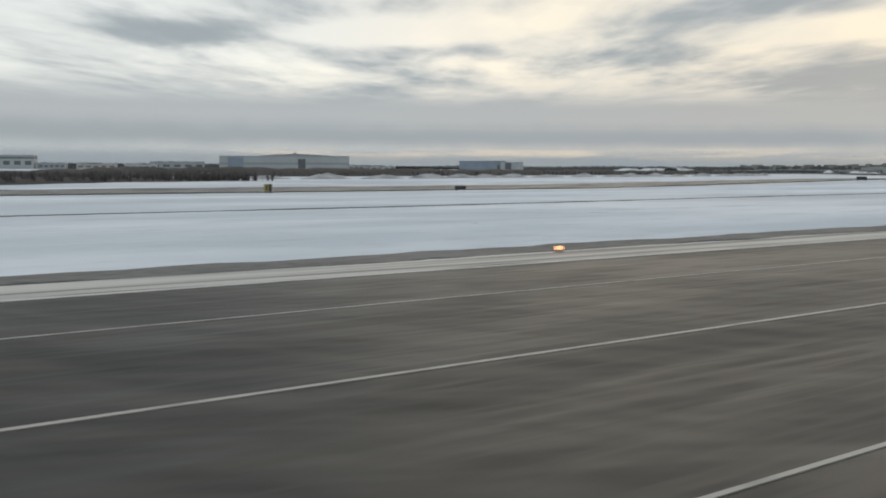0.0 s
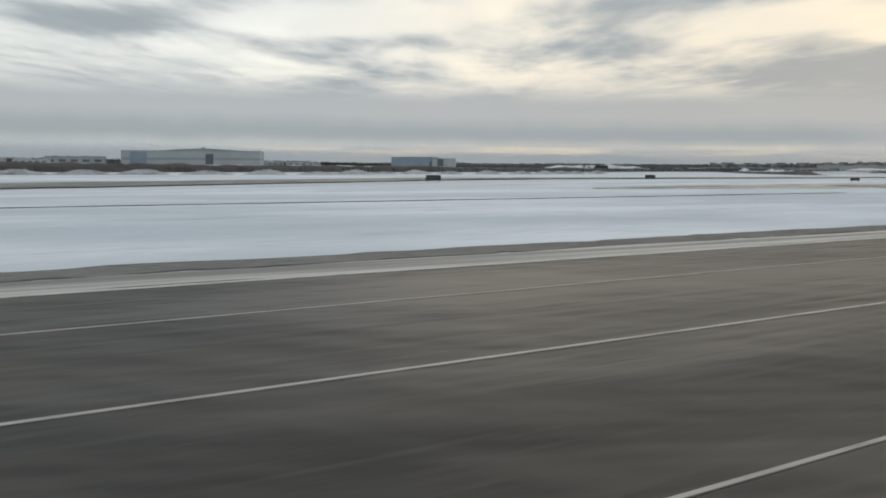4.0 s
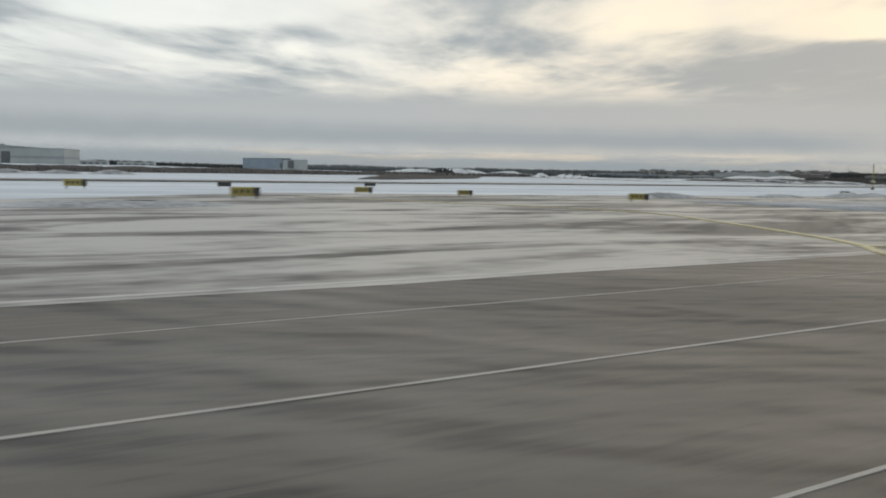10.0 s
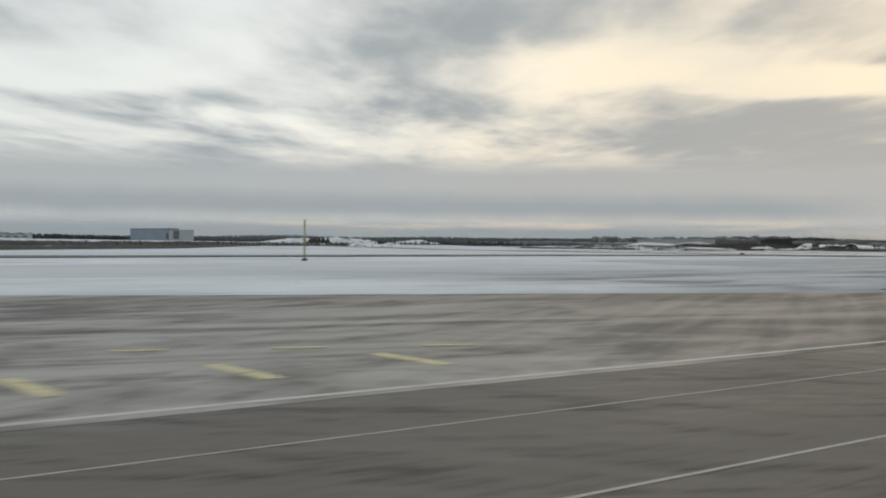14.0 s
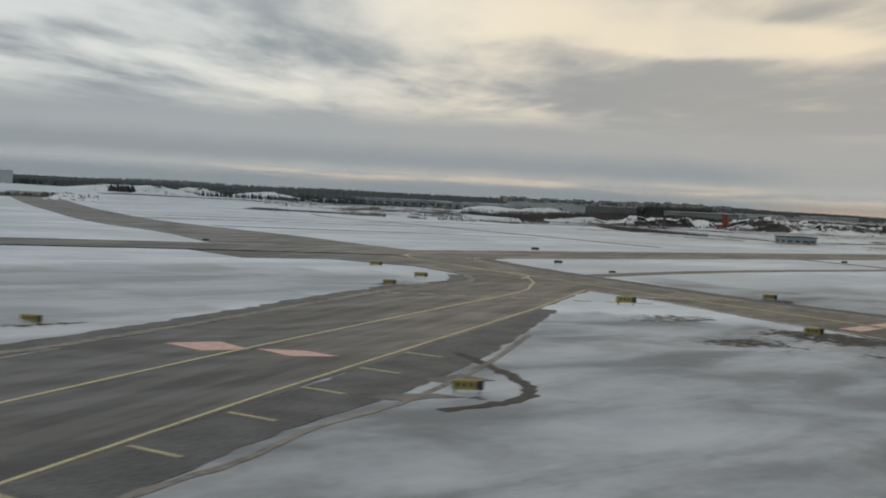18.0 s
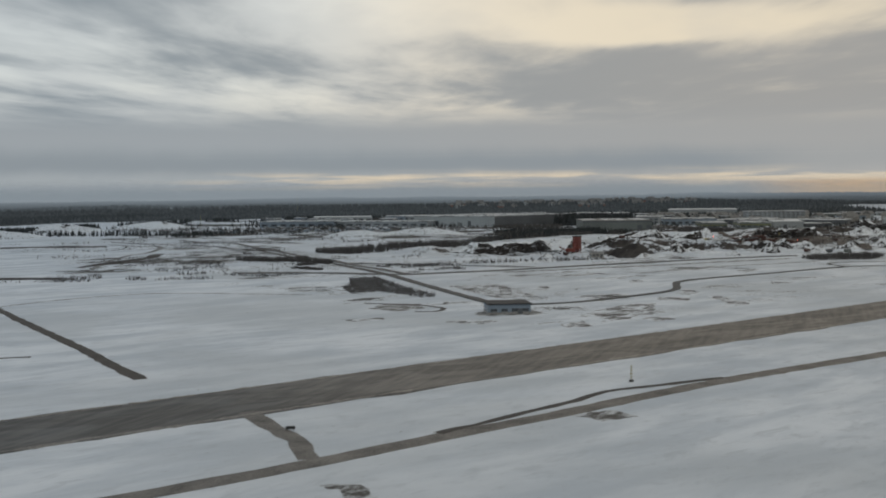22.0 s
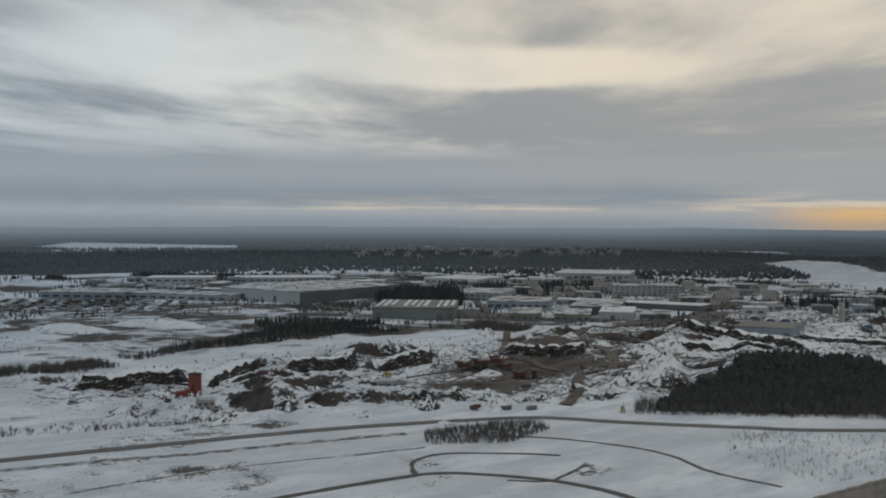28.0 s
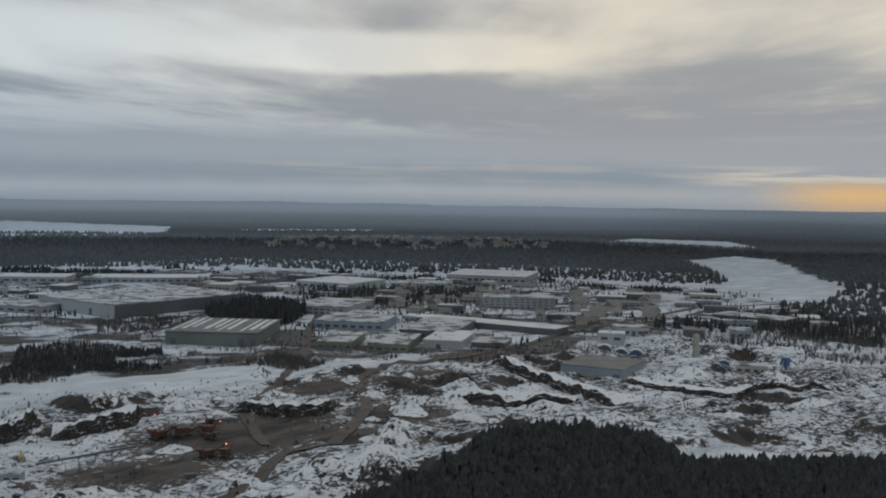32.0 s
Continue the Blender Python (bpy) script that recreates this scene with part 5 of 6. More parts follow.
# roads and yards among the halls
road("road_estate", [(2418, 868), (2470, 950), (2526, 1034), (2554, 1070), (2640, 1190), (2740, 1300)], 9, "straight road between the halls", 0.12)
road("road_ridge", [(2590, 1380), (2594, 1369), (2495, 1222), (2386, 1098), (2288, 1040), (2209, 1089), (2050, 1180)], 7, "road curving past the warehouse", 0.12)
road("road_across", [(2800, 1080), (2859, 993), (2892, 898), (2915, 857), (3000, 880), (3107, 907), (3300, 860)], 9, "road along the open snow", 0.12)
road("road_yard", [(2534, 729), (2611, 787), (2711, 823), (2798, 880), (2837, 951)], 9, "muddy yard road", 0.12, SOIL)
for quad in ([(2412, 925), (2440, 905), (2490, 990), (2462, 1010)], [(2465, 850), (2500, 812), (2540, 800), (2500, 860)], [(2590, 780), (2690, 830), (2720, 800), (2620, 740)], [(2230, 1290), (2300, 1270), (2340, 1200), (2260, 1230)]):
    thing("yard", *sheet(quad, 0.25, 1.0), ROAD, "trampled gravel yard between halls", "yard", "structure")


# ---- quarry ----
def cliff(points, height, label, seed, back=26.0):
    """A cut rock face with snow lying on the slope behind it."""
    rng = np.random.default_rng(seed)
    line = smooth(points, 3.0)
    n, side = len(line), sideways(line)
    z0 = relief(line[:, 0], line[:, 1])
    lift = height * np.clip(np.minimum(np.arange(n), np.arange(n)[::-1]) / 3.0, 0.1, 1) * rng.uniform(0.8, 1.15, n)
    rows = []
    for u, k in ((0, 0.0), (0.5, 0.3), (1.1, 0.68), (1.8, 1.0)):
        q = line + side * (u + rng.normal(0, 0.45, n))[:, None]
        rows.append(np.column_stack([q, z0 - 1.0 * (k == 0) + lift * k]))
    ob = empty("rock_face", (0, 0, 0), label, "rock face", "quarry faces")
    strip = lambda m: [(k * n + i, k * n + i + 1, (k + 1) * n + i + 1, (k + 1) * n + i) for k in range(m - 1) for i in range(n - 1)]
    part("face", (np.concatenate(rows), strip(4), ROCK), ob)
    top = [rows[-1]]
    for u, k in ((0.3, 0.9), (0.65, 0.5), (1.0, -0.1)):
        q = line + side * (2 + back * u + rng.normal(0, 1, n))[:, None]
        top.append(np.column_stack([q, np.maximum(relief(q[:, 0], q[:, 1]), z0 * 0.5) + lift * k]))
    part("snowy_brow", (np.concatenate(top), strip(4), HEAP), ob)
    return ob


cliff([(1905, 712), (1924, 714), (1964, 714), (1979, 690)], 9, "dark cut rock face with snow above it", 1)
cliff([(1985, 678), (2007, 692), (2041, 724), (2063, 736)], 7, "broken dark rock face", 2)
cliff([(2056, 704), (2080, 690), (2102, 680), (2126, 705)], 11, "sheer dark rock face in the quarry", 3)
cliff([(1992, 673), (2018, 661), (2030, 655)], 4, "low dark cut in the quarry", 4)
cliff([(2118, 668), (2140, 660), (2165, 668), (2190, 690)], 10, "dark quarry wall above the crushers", 5)
cliff([(2238, 668), (2252, 641), (2269, 617), (2290, 620), (2305, 640)], 8, "dark slope below a sandy flat", 6)
cliff([(2480, 540), (2484, 574), (2493, 607), (2503, 661), (2512, 716)][::-1], 8, "long dark rock face below the grey hall", 7)
cliff([(2566, 612), (2571, 542), (2605, 505), (2650, 468)], 4, "pale retaining bank along a road", 8)
cliff([(2400, 640), (2430, 600), (2460, 560)], 6, "dark broken rock face", 9)
for k, (x, y, rx, ry, h) in enumerate(((1971, 545, 9, 8, 6), (1902, 618, 10, 7, 4.5), (1937, 550, 20, 5, 3), (2045, 510, 9, 8, 7), (2070, 514, 8, 6, 6), (2090, 505, 18, 9, 5.5), (2115, 483, 12, 6, 5),
                                       (2106, 644, 12, 8, 5), (2173, 529, 10, 6, 3.5), (2158, 499, 9, 5, 3), (2204, 498, 18, 9, 8), (2235, 490, 26, 16, 12), (2270, 520, 20, 14, 10), (2300, 560, 18, 10, 7),
                                       (2340, 600, 22, 14, 9), (2390, 610, 18, 12, 8), (2360, 560, 16, 10, 7), (2430, 650, 20, 12, 8), (2470, 620, 18, 12, 7), (2440, 570, 16, 9, 6), (2500, 560, 20, 10, 6),
                                       (2540, 520, 20, 9, 6), (2590, 590, 26, 16, 11), (2640, 600, 30, 16, 10), (2680, 540, 22, 10, 6), (2280, 690, 16, 9, 5), (2010, 600, 7, 5, 2.5), (2022, 601, 6, 4, 2.2), (1985, 541, 7, 5, 3),
                                       (2420, 480, 22, 10, 6), (2510, 470, 24, 10, 6), (2590, 450, 20, 9, 5), (2350, 660, 12, 7, 4), (2230, 720, 16, 9, 5), (2180, 740, 14, 8, 5), (2330, 790, 18, 9, 6), (2400, 820, 14, 8, 5))):
    heap("spoil_heap", (x, y), rx, ry, h, HEAP, "heap of tipped dark soil streaked with snow", 100 + k, 17 * k, 1.05, "spoil heaps")
for k in range(46):
    rng = np.random.default_rng(700 + k)
    x, y = rng.uniform(1920, 2600), rng.uniform(460, 740)
    s = rng.uniform(3, 8)
    heap("spoil_heap", (x, y), s * 1.5, s, s * 0.55, HEAP, "small heap of soil and rubble under snow", 300 + k, 40 * k, 1.0, "small spoil heaps")


# ---- machines ----
def wheel_at(parent, x, y, r, w=0.35):
    v, f = tube(r, r, -w / 2, w / 2, 10)
    wheel = part("wheel", ([(x + p[0], y + p[2], r + p[1]) for p in v], f, BLACK_PAINT), parent)
    v, f = tube(r * 0.5, r * 0.45, -w / 2 - 0.02, w / 2 + 0.02, 8)
    part("hub", ([(x + p[0], y + p[2], r + p[1]) for p in v], f, GREY_METAL), wheel)


def truck(at, turn, paint, label):
    ob = empty("truck", (*at, h0(*at) + 0.5), label, "truck", "", turn)
    part("cab", (*box(3.0, 5.0, -1.1, 1.1, 0.7, 2.7, 0.25), paint), ob)
    part("windscreen", (*box(4.9, 5.03, -0.9, 0.9, 1.7, 2.4), GLASS_DARK), ob)
    part("load_bed", (*box(-3.6, 2.8, -1.15, 1.15, 0.95, 2.9, 0.12), paint), ob)
    part("chassis", (*box(-3.6, 4.8, -0.6, 0.6, 0.55, 0.95), BLACK_PAINT), ob)
    for x in (-2.6, -1.4, 3.9):
        for y in (-1.0, 1.0):
            wheel_at(ob, x, y, 0.5)
    return ob


def excavator(at, turn, paint, label):
    ob = empty("excavator", (*at, h0(*at) + 0.5), label, "excavator", "", turn)
    for y in (-1.0, 1.0):
        part("track", (*box(-2.0, 2.0, y - 0.35, y + 0.35, 0, 0.8, 0.25), BLACK_PAINT), ob)
    part("house", (*box(-2.0, 1.2, -1.2, 1.2, 0.85, 2.2, 0.2), paint), ob)
    part("cab", (*box(0.2, 1.5, 0.1, 1.2, 0.9, 2.9, 0.15), GLASS_DARK), ob)
    part("boom", (*beam((1.0, -0.3, 1.6), (4.2, -0.3, 4.4), 0.32), paint), ob)
    part("arm", (*beam((4.2, -0.3, 4.4), (6.0, -0.3, 1.9), 0.25), paint), ob)
    part("bucket", (*box(5.4, 6.5, -0.9, 0.4, 0.8, 1.9, 0.2), BLACK_PAINT), ob)
    return ob


def crusher(at, turn, paint, label, size=1.0):
    ob = empty("crusher", (*at, h0(*at) + 0.5), label, "crusher", "quarry crushers", turn)
    s = size
    part("body", (*box(-3 * s, 3 * s, -1.4 * s, 1.4 * s, 1.0 * s, 3.4 * s, 0.3), paint), ob)
    part("hopper", (*joined(box(-4.6 * s, -2.2 * s, -1.9 * s, 1.9 * s, 3.3 * s, 4.4 * s)), paint), ob)
    for x in (-2.4, 2.4):
        part("track", (*box((x - 1.2) * s, (x + 1.2) * s, -1.6 * s, 1.6 * s, 0, 0.9 * s, 0.2), BLACK_PAINT), ob)
    part("conveyor", (*beam((2.5 * s, 0, 1.6 * s), (8.5 * s, 0, 4.6 * s), 0.45 * s), paint), ob)
    part("conveyor_prop", (*beam((5.5 * s, 0, 0), (6.4 * s, 0, 3.5 * s), 0.15 * s), BLACK_PAINT), ob)
    return ob


tower = empty("sorting_tower", (1958, 640, h0(1958, 640)), "tall red sorting tower standing in the snowy quarry", "machine", "", 20)
for sx in (-2.4, 2.4):
    for sy in (-2.0, 2.0):
        part("leg", (*beam((sx, sy, -2), (sx, sy, 6), 0.4), TOWER_RED), tower)
part("housing", (*box(-3.2, 3.2, -2.6, 2.6, 4.5, 15, 0.3), TOWER_RED), tower)
part("top_deck", (*box(-3.6, 3.6, -3.0, 3.0, 15, 15.6, 0.1), ROCK), tower)
part("chute", (*beam((-3, 0, 9), (-9, -1, 2), 0.9), TOWER_RED), tower)
part("hopper", (*tube(2.4, 0.7, 4.6, 1.6, 8), TOWER_RED), tower)
crusher((1948, 638), 160, TOWER_RED, "red tracked crusher beside the tower", 1.2)
hall("control_cabin", (1946, 612), (1956, 608), 5, 4, CONCRETE, SNOW_ROOF, "small grey control cabin in the quarry", windows=(1, 3))
for k, (x, y, t, s) in enumerate(((2172, 632, 10, 1.5), (2186, 628, -20, 1.6), (2200, 622, 30, 1.4), (2176, 574, 0, 1.3), (2184, 566, 40, 1.2), (2210, 640, 80, 1.2), (2196, 610, 120, 1.1))):
    crusher((x, y), t, RED_PAINT, "red quarry crusher with a conveyor on a muddy floor", s)
belt = empty("long_conveyor", (2084, 589, h0(2084, 589)), "long dark belt conveyor across the quarry floor", "conveyor")
part("belt", (*beam((0, 0, 1.0), (55, -2, 3.5), 0.7), DARK_METAL), belt)
for k in range(6):
    part("support", (*beam((5 + 9 * k, -0.4 * k, -2), (5 + 9 * k, -0.4 * k, 1.0 + 0.4 * k), 0.2), DARK_METAL), belt)
truck((2064, 489), 15, RED_PAINT, "red tipper truck parked by the quarry bank")
truck((2080, 600), 70, YELLOW_PAINT, "yellow dump truck on the quarry floor")
truck((2150, 600), 30, GREY_METAL, "grey tipper truck on the quarry floor")
excavator((2129, 432), 40, YELLOW_PAINT, "yellow excavator with a raised boom beside the road")
excavator((2229, 563), 60, RED_PAINT, "red excavator at the foot of a slope")
excavator((2255, 640), 200, YELLOW_PAINT, "yellow excavator below the sandy flat")
excavator((1936, 632), 100, RED_PAINT, "small orange excavator in the snow")


def container(at, turn, mat, label):
    ob = empty("container", (*at, h0(*at) + 0.1), label, "container", "site containers", turn)
    part("body", (*box(-3, 3, -1.2, 1.2, 0, 2.5, 0.08), mat), ob)
    for k in range(9):
        part("rib", (*box(-2.7 + 0.64 * k, -2.5 + 0.64 * k, -1.26, -1.2, 0.15, 2.3), mat), ob)
    part("door", (*box(3.0, 3.06, -1.0, 1.0, 0.15, 2.3), DARK_METAL), ob)
    return ob


container((2092, 470), -10, GREEN_METAL, "green site container beside the road")
for x, y, t, m, l in ((2080, 479, -10, DARK_METAL, "dark site container beside the road"), (2148, 536, -20, DARK_METAL, "dark site container on the quarry floor"), (2108, 563, 15, GREEN_METAL, "green site container on the quarry floor"),
                      (2131, 565, 60, GREEN_METAL, "green site container on the quarry floor"), (2098, 575, 5, GREY_METAL, "grey site container on the quarry floor"), (2575, 735, 0, RED_PAINT, "red container by the workshops"),
                      (2560, 758, 0, RED_PAINT, "red container by the workshops"), (2118, 600, 40, GREY_METAL, "grey site container on the quarry floor"), (2000, 627, 10, RED_PAINT, "small orange site hut in the snow"), (2566, 606, 10, GREEN_METAL, "green container on the bank road")):
    container((x, y), t, m, l)
hall("site_hut", (2052, 572), (2068, 562), 8, 4, GREY_METAL, SNOW_ROOF, "long grey site hut in the quarry", windows=(1, 4))


def lamp_post(at, height, glow, label):
    ob = empty("work_lamp", (*at, h0(*at)), label, "lamp", "quarry lamps")
    part("pole", (*tube(0.18, 0.12, -1, height, 6), DARK_METAL), ob)
    part("lamp", (*tube(0.34, 0.34, height, height + 0.5, 8), glow), ob, "glowing lamp")
    return ob


for x, y in ((2187, 672), (2214, 632), (2191, 579), (2760, 625)):
    lamp_post((x, y), 4, RED_LAMP, "work lamp glowing red on a short pole")


def stack(mat, label):
    ob = empty("material_stack", (0, 0, 0), label, "stack", "stacks in the storage yard")
    for k in range(3):
        part("crate", (*box(-4 + 2.8 * k, -1.6 + 2.8 * k, -1.4, 1.4, 0, 2.2 + 0.5 * (k % 2), 0.1), mat), ob)
    part("snow_cover", (*box(-3.9, 1.0, -1.3, 1.3, 2.7, 2.95, 0.12), CLEAN_SNOW), ob, "snow on top")
    return ob


stacks = [stack(m, l) for m, l in ((DARK_METAL, "dark stacked goods under snow in a storage yard"), (BLUE_METAL, "blue-grey stacked goods in a storage yard"), (ROCK, "brown stacked goods in a storage yard"))]
stack_rng = np.random.default_rng(5)
for k in range(120):
    i, j = k % 12, k // 12
    x, y = 1980 + 20 * i + 9 * j + stack_rng.normal(0, 3), 1330 - 12 * i + 17 * j + stack_rng.normal(0, 3)
    m = pose(x * U, y * U, h0(x, y) * U, 0, 0, -32 + stack_rng.normal(0, 8))
    if k < 3:
        stacks[k].matrix_world = m
    else:
        copy_thing(stacks[int(stack_rng.integers(3))], m)


# ---- cars ----
def car(paint, label):
    ob = empty("car", (0, 0, 0), label, "car", "cars in the yards")
    part("body", (*box(-2.1, 2.1, -0.85, 0.85, 0.3, 0.95, 0.15), paint), ob)
    v = [(-1.5, -0.8, 0.95), (1.2, -0.8, 0.95), (1.2, 0.8, 0.95), (-1.5, 0.8, 0.95), (-1.1, -0.65, 1.5), (0.5, -0.65, 1.5), (0.5, 0.65, 1.5), (-1.1, 0.65, 1.5)]
    part("cabin", (v, [(4, 5, 6, 7), (0, 1, 5, 4), (1, 2, 6, 5), (2, 3, 7, 6), (3, 0, 4, 7)], GLASS_DARK), ob)
    for x in (-1.3, 1.3):
        for y in (-0.75, 0.75):
            v, f = tube(0.33, 0.33, -0.12, 0.12, 8)
            part("wheel", ([(x + p[0], y + p[2], 0.33 + p[1]) for p in v], f, BLACK_PAINT), ob)
    return ob


cars = [car(p, l) for p, l in ((GREY_METAL, "grey parked car in a snowy yard"), (DARK_METAL, "dark parked car in a snowy yard"), (RED_PAINT, "red parked car in a snowy yard"), (CLEAN_SNOW, "white parked car in a snowy yard"))]
rows_of_cars = [(2600 + 7 * k, 760 + 3 * k) for k in range(12)] + [(2660 - 1.5 * k, 905 + 7 * k) for k in range(10)] + [(2425 + 3 * k, 930 + 5 * k) for k in range(8)] + [(2490 + 4 * k, 850 - 3 * k) for k in range(7)] + [(2250 + 8 * k, 1262 - 6 * k) for k in range(10)]
for k, (x, y) in enumerate(rows_of_cars):
    m = pose(x * U, y * U, (h0(x, y) + 0.3) * U, 0, 0, 37 * (k % 3))
    if k < 4:
        cars[k].matrix_world = m
    else:
        copy_thing(cars[k % 4], m)


# ---- trees ----
def scatter(outline, count, seed, clump=0.0):
    """Places within an outline; clump gathers them into groups of that size, clear of the halls."""
    rng = np.random.default_rng(seed)
    p = np.array(outline, float)
    q = rng.uniform(p.min(0), p.max(0), (count * (16 if clump else 5), 2))
    q = q[inside(outline, q[:, 0], q[:, 1])]
    if clump:
        q = q[fractal(q[:, 0] + 37 * seed, q[:, 1], clump, 3) > 0.57]
        for hx, hy, r in HALLS:
            q = q[np.hypot(q[:, 0] - hx, q[:, 1] - hy) > r]
    return q[:count], rng


def conifers(q, rng, low, high, tiers=((0.06, 0.55, 1.0), (0.34, 0.8, 0.72), (0.6, 1.0, 0.42)), sides=5, slim=(0.15, 0.24)):
    """Many small jagged firs as one mesh."""
    n = len(q)
    h = rng.uniform(low, high, n)
    r = h * rng.uniform(*slim, n)
    z = relief(q[:, 0], q[:, 1])
    ang = np.arange(sides) * 2 * np.pi / sides
    verts, faces, base = [], [], 0
    for z0, z1, k in tiers:
        spin = rng.uniform(0, 6.28, n)[:, None] + ang
        rad = (r * k)[:, None] * rng.uniform(0.6, 1.25, (n, sides))
        ring = np.stack([q[:, :1] + rad * np.cos(spin), q[:, 1:] + rad * np.sin(spin), (z + h * z0)[:, None] + rng.normal(0, 0.03, (n, sides)) * h[:, None]], -1)
        tip = np.stack([q[:, 0], q[:, 1], z + h * z1], -1)[:, None]
        verts.append(np.concatenate([ring, tip], 1).reshape(-1, 3))
        i = base + np.arange(n)[:, None] * (sides + 1)
        faces.append(np.stack([i + np.arange(sides), i + (np.arange(sides) + 1) % sides, i + sides + 0 * np.arange(sides)], -1).reshape(-1, 3))
        base += n * (sides + 1)
    return np.concatenate(verts), np.concatenate(faces)


def bushes(q, rng, low, high, twigs=12, lean=0.35, width=0.022):
    """Many leafless bushes or birches as one mesh of thin upright twigs."""
    n = len(q)
    h = rng.uniform(low, high, n)
    z = relief(q[:, 0], q[:, 1])
    a = rng.uniform(0, 6.28, (n, twigs))
    out = rng.uniform(0.05, lean, (n, twigs)) * h[:, None]
    tall = h[:, None] * rng.uniform(0.6, 1.1, (n, twigs))
    w = width * h[:, None] * np.ones((n, twigs))
    foot = np.stack([q[:, :1] + 0.3 * out * np.cos(a), q[:, 1:] + 0.3 * out * np.sin(a), z[:, None] - 0.2 + 0 * a], -1)
    tip = np.stack([q[:, :1] + out * np.cos(a), q[:, 1:] + out * np.sin(a), z[:, None] + tall], -1)
    mid = (foot * 0.45 + tip * 0.55)
    b = rng.uniform(0, 6.28, (n, twigs))
    off = np.stack([w * np.cos(b), w * np.sin(b), 0 * b], -1)
    v = np.stack([foot - off * 0.5, foot + off * 0.5, mid + off, tip, mid - off], -2).reshape(-1, 3)
    k = np.arange(n * twigs)[:, None] * 5
    return v, k + np.arange(5)


def wood(name, outline, count, low, high, label, seed=3, clump=0.0, **more):
    q, rng = scatter(outline, count, seed, clump)
    return thing(name, *conifers(q, rng, low, high, **more), NEEDLES, label, "trees", "stuff")


def scrub(name, outline, count, low, high, label, seed=3, clump=0.0, **more):
    q, rng = scatter(outline, count, seed, clump)
    return thing(name, *bushes(q, rng, low, high, **more), TWIGS, label, "bushes", "stuff")


def belt_of(points, width):
    line = smooth(points, 20)
    side = sideways(line) * width / 2
    return [tuple(p) for p in line + side] + [tuple(p) for p in (line - side)[::-1]]


wood("pine_wood", PINES, 5600, 3.2, 8.0, "dense dark conifer wood beside the quarry", tiers=((0.05, 0.6, 1.0), (0.28, 0.82, 1.0), (0.5, 0.96, 0.8), (0.6, 1.0, 0.4)), sides=6, slim=(0.22, 0.46))
scrub("birch_edge", [(2130, 425), (2160, 445), (2280, 345), (2420, 300), (2420, 270), (2260, 300), (2190, 365)], 2200, 4, 8, "leafless birches at the edge of the dark wood", 8, width=0.006, twigs=20)
scrub("birch_edge", PINES, 900, 5, 9, "grey leafless birches among the dark pines", 38, width=0.006, twigs=20)
scrub("birch_thicket", [(1984, 430), (2000, 455), (2050, 450), (2068, 442), (2060, 420), (2020, 408)], 900, 1.8, 4.4, "leafless thicket on the snow beside the road", 9, width=0.007, twigs=26)
scrub("birch_thicket", [(2070, 270), (2090, 330), (2135, 358), (2193, 300), (2180, 250), (2110, 240)], 700, 1.2, 3, "thin leafless saplings on the snow", 10, width=0.006, twigs=16)
scrub("dark_thicket", [(1618, 488), (1638, 510), (1657, 539), (1675, 537), (1651, 481), (1626, 417), (1617, 418), (1622, 459), (1606, 462)], 2000, 0.9, 2.6, "dark leafless thicket on the snow", 11, width=0.008, twigs=20, lean=0.5)
scrub("dark_thicket", [(1742, 668), (1777, 603), (1758, 545), (1728, 567)], 700, 0.8, 2.4, "low dark brush between the roads", 51, 16.0, width=0.010, twigs=18)
scrub("dark_thicket", [(1695, 704), (1727, 727), (1722, 660), (1693, 607), (1684, 648)], 900, 0.8, 2.2, "dark brush on the slope beside the road", 52, 22.0, width=0.012, twigs=18)
CLUMP = [(2208, 1029), (2265, 1035), (2292, 982), (2232, 874), (2176, 847), (2124, 841), (2073, 838), (2021, 833), (2032, 870), (2100, 874), (2169, 924)]
scrub("dark_thicket", CLUMP, 2200, 2, 5, "dense dark brush below the warehouse", 53, width=0.012, twigs=16)
wood("fir_belt", CLUMP, 700, 4, 7.5, "dark firs among dense brush", 54)
scrub("field_brush", ROUGH, 1500, 0.8, 2.6, "dark bushes dotted over rough snowy ground", 55, 40.0, width=0.02, twigs=12)
scrub("field_brush", [(1560, 640), (1780, 640), (1990, 860), (2000, 1180), (1600, 1150)], 1500, 0.8, 2.4, "dark bushes dotted over the far field", 56, 50.0, width=0.02, twigs=12)
scrub("dark_thicket", belt_of([(1680, 712), (1706, 706), (1728, 668)], 24), 600, 2, 5, "dark brush beside the road", 12, width=0.010, twigs=22)
scrub("dark_thicket", belt_of([(1760, 600), (1850, 575), (1960, 560)], 20), 420, 1.5, 3.5, "low brush along the road", 13, width=0.012, twigs=18)
scrub("dark_thicket", belt_of([(1800, 790), (1850, 790), (1905, 785), (1960, 800)], 34), 900, 3, 7, "dark leafless belt above the quarry", 14, width=0.012, twigs=22)
scrub("dark_thicket", belt_of([(1985, 815), (2050, 850), (2100, 880), (2160, 920)], 20), 600, 2, 5, "dark leafless belt along the ridge", 34, width=0.012, twigs=22)
wood("fir_belt", belt_of([(1900, 795), (1990, 822), (2060, 860), (2150, 900), (2290, 950)], 24), 420, 3, 6.5, "dark firs along the snowy ridge", 15, 50.0)
wood("fir_belt", [(2170, 880), (2200, 960), (2340, 940), (2330, 860), (2260, 850)], 620, 3, 7.5, "scattered dark firs below the warehouse", 16, 45.0)
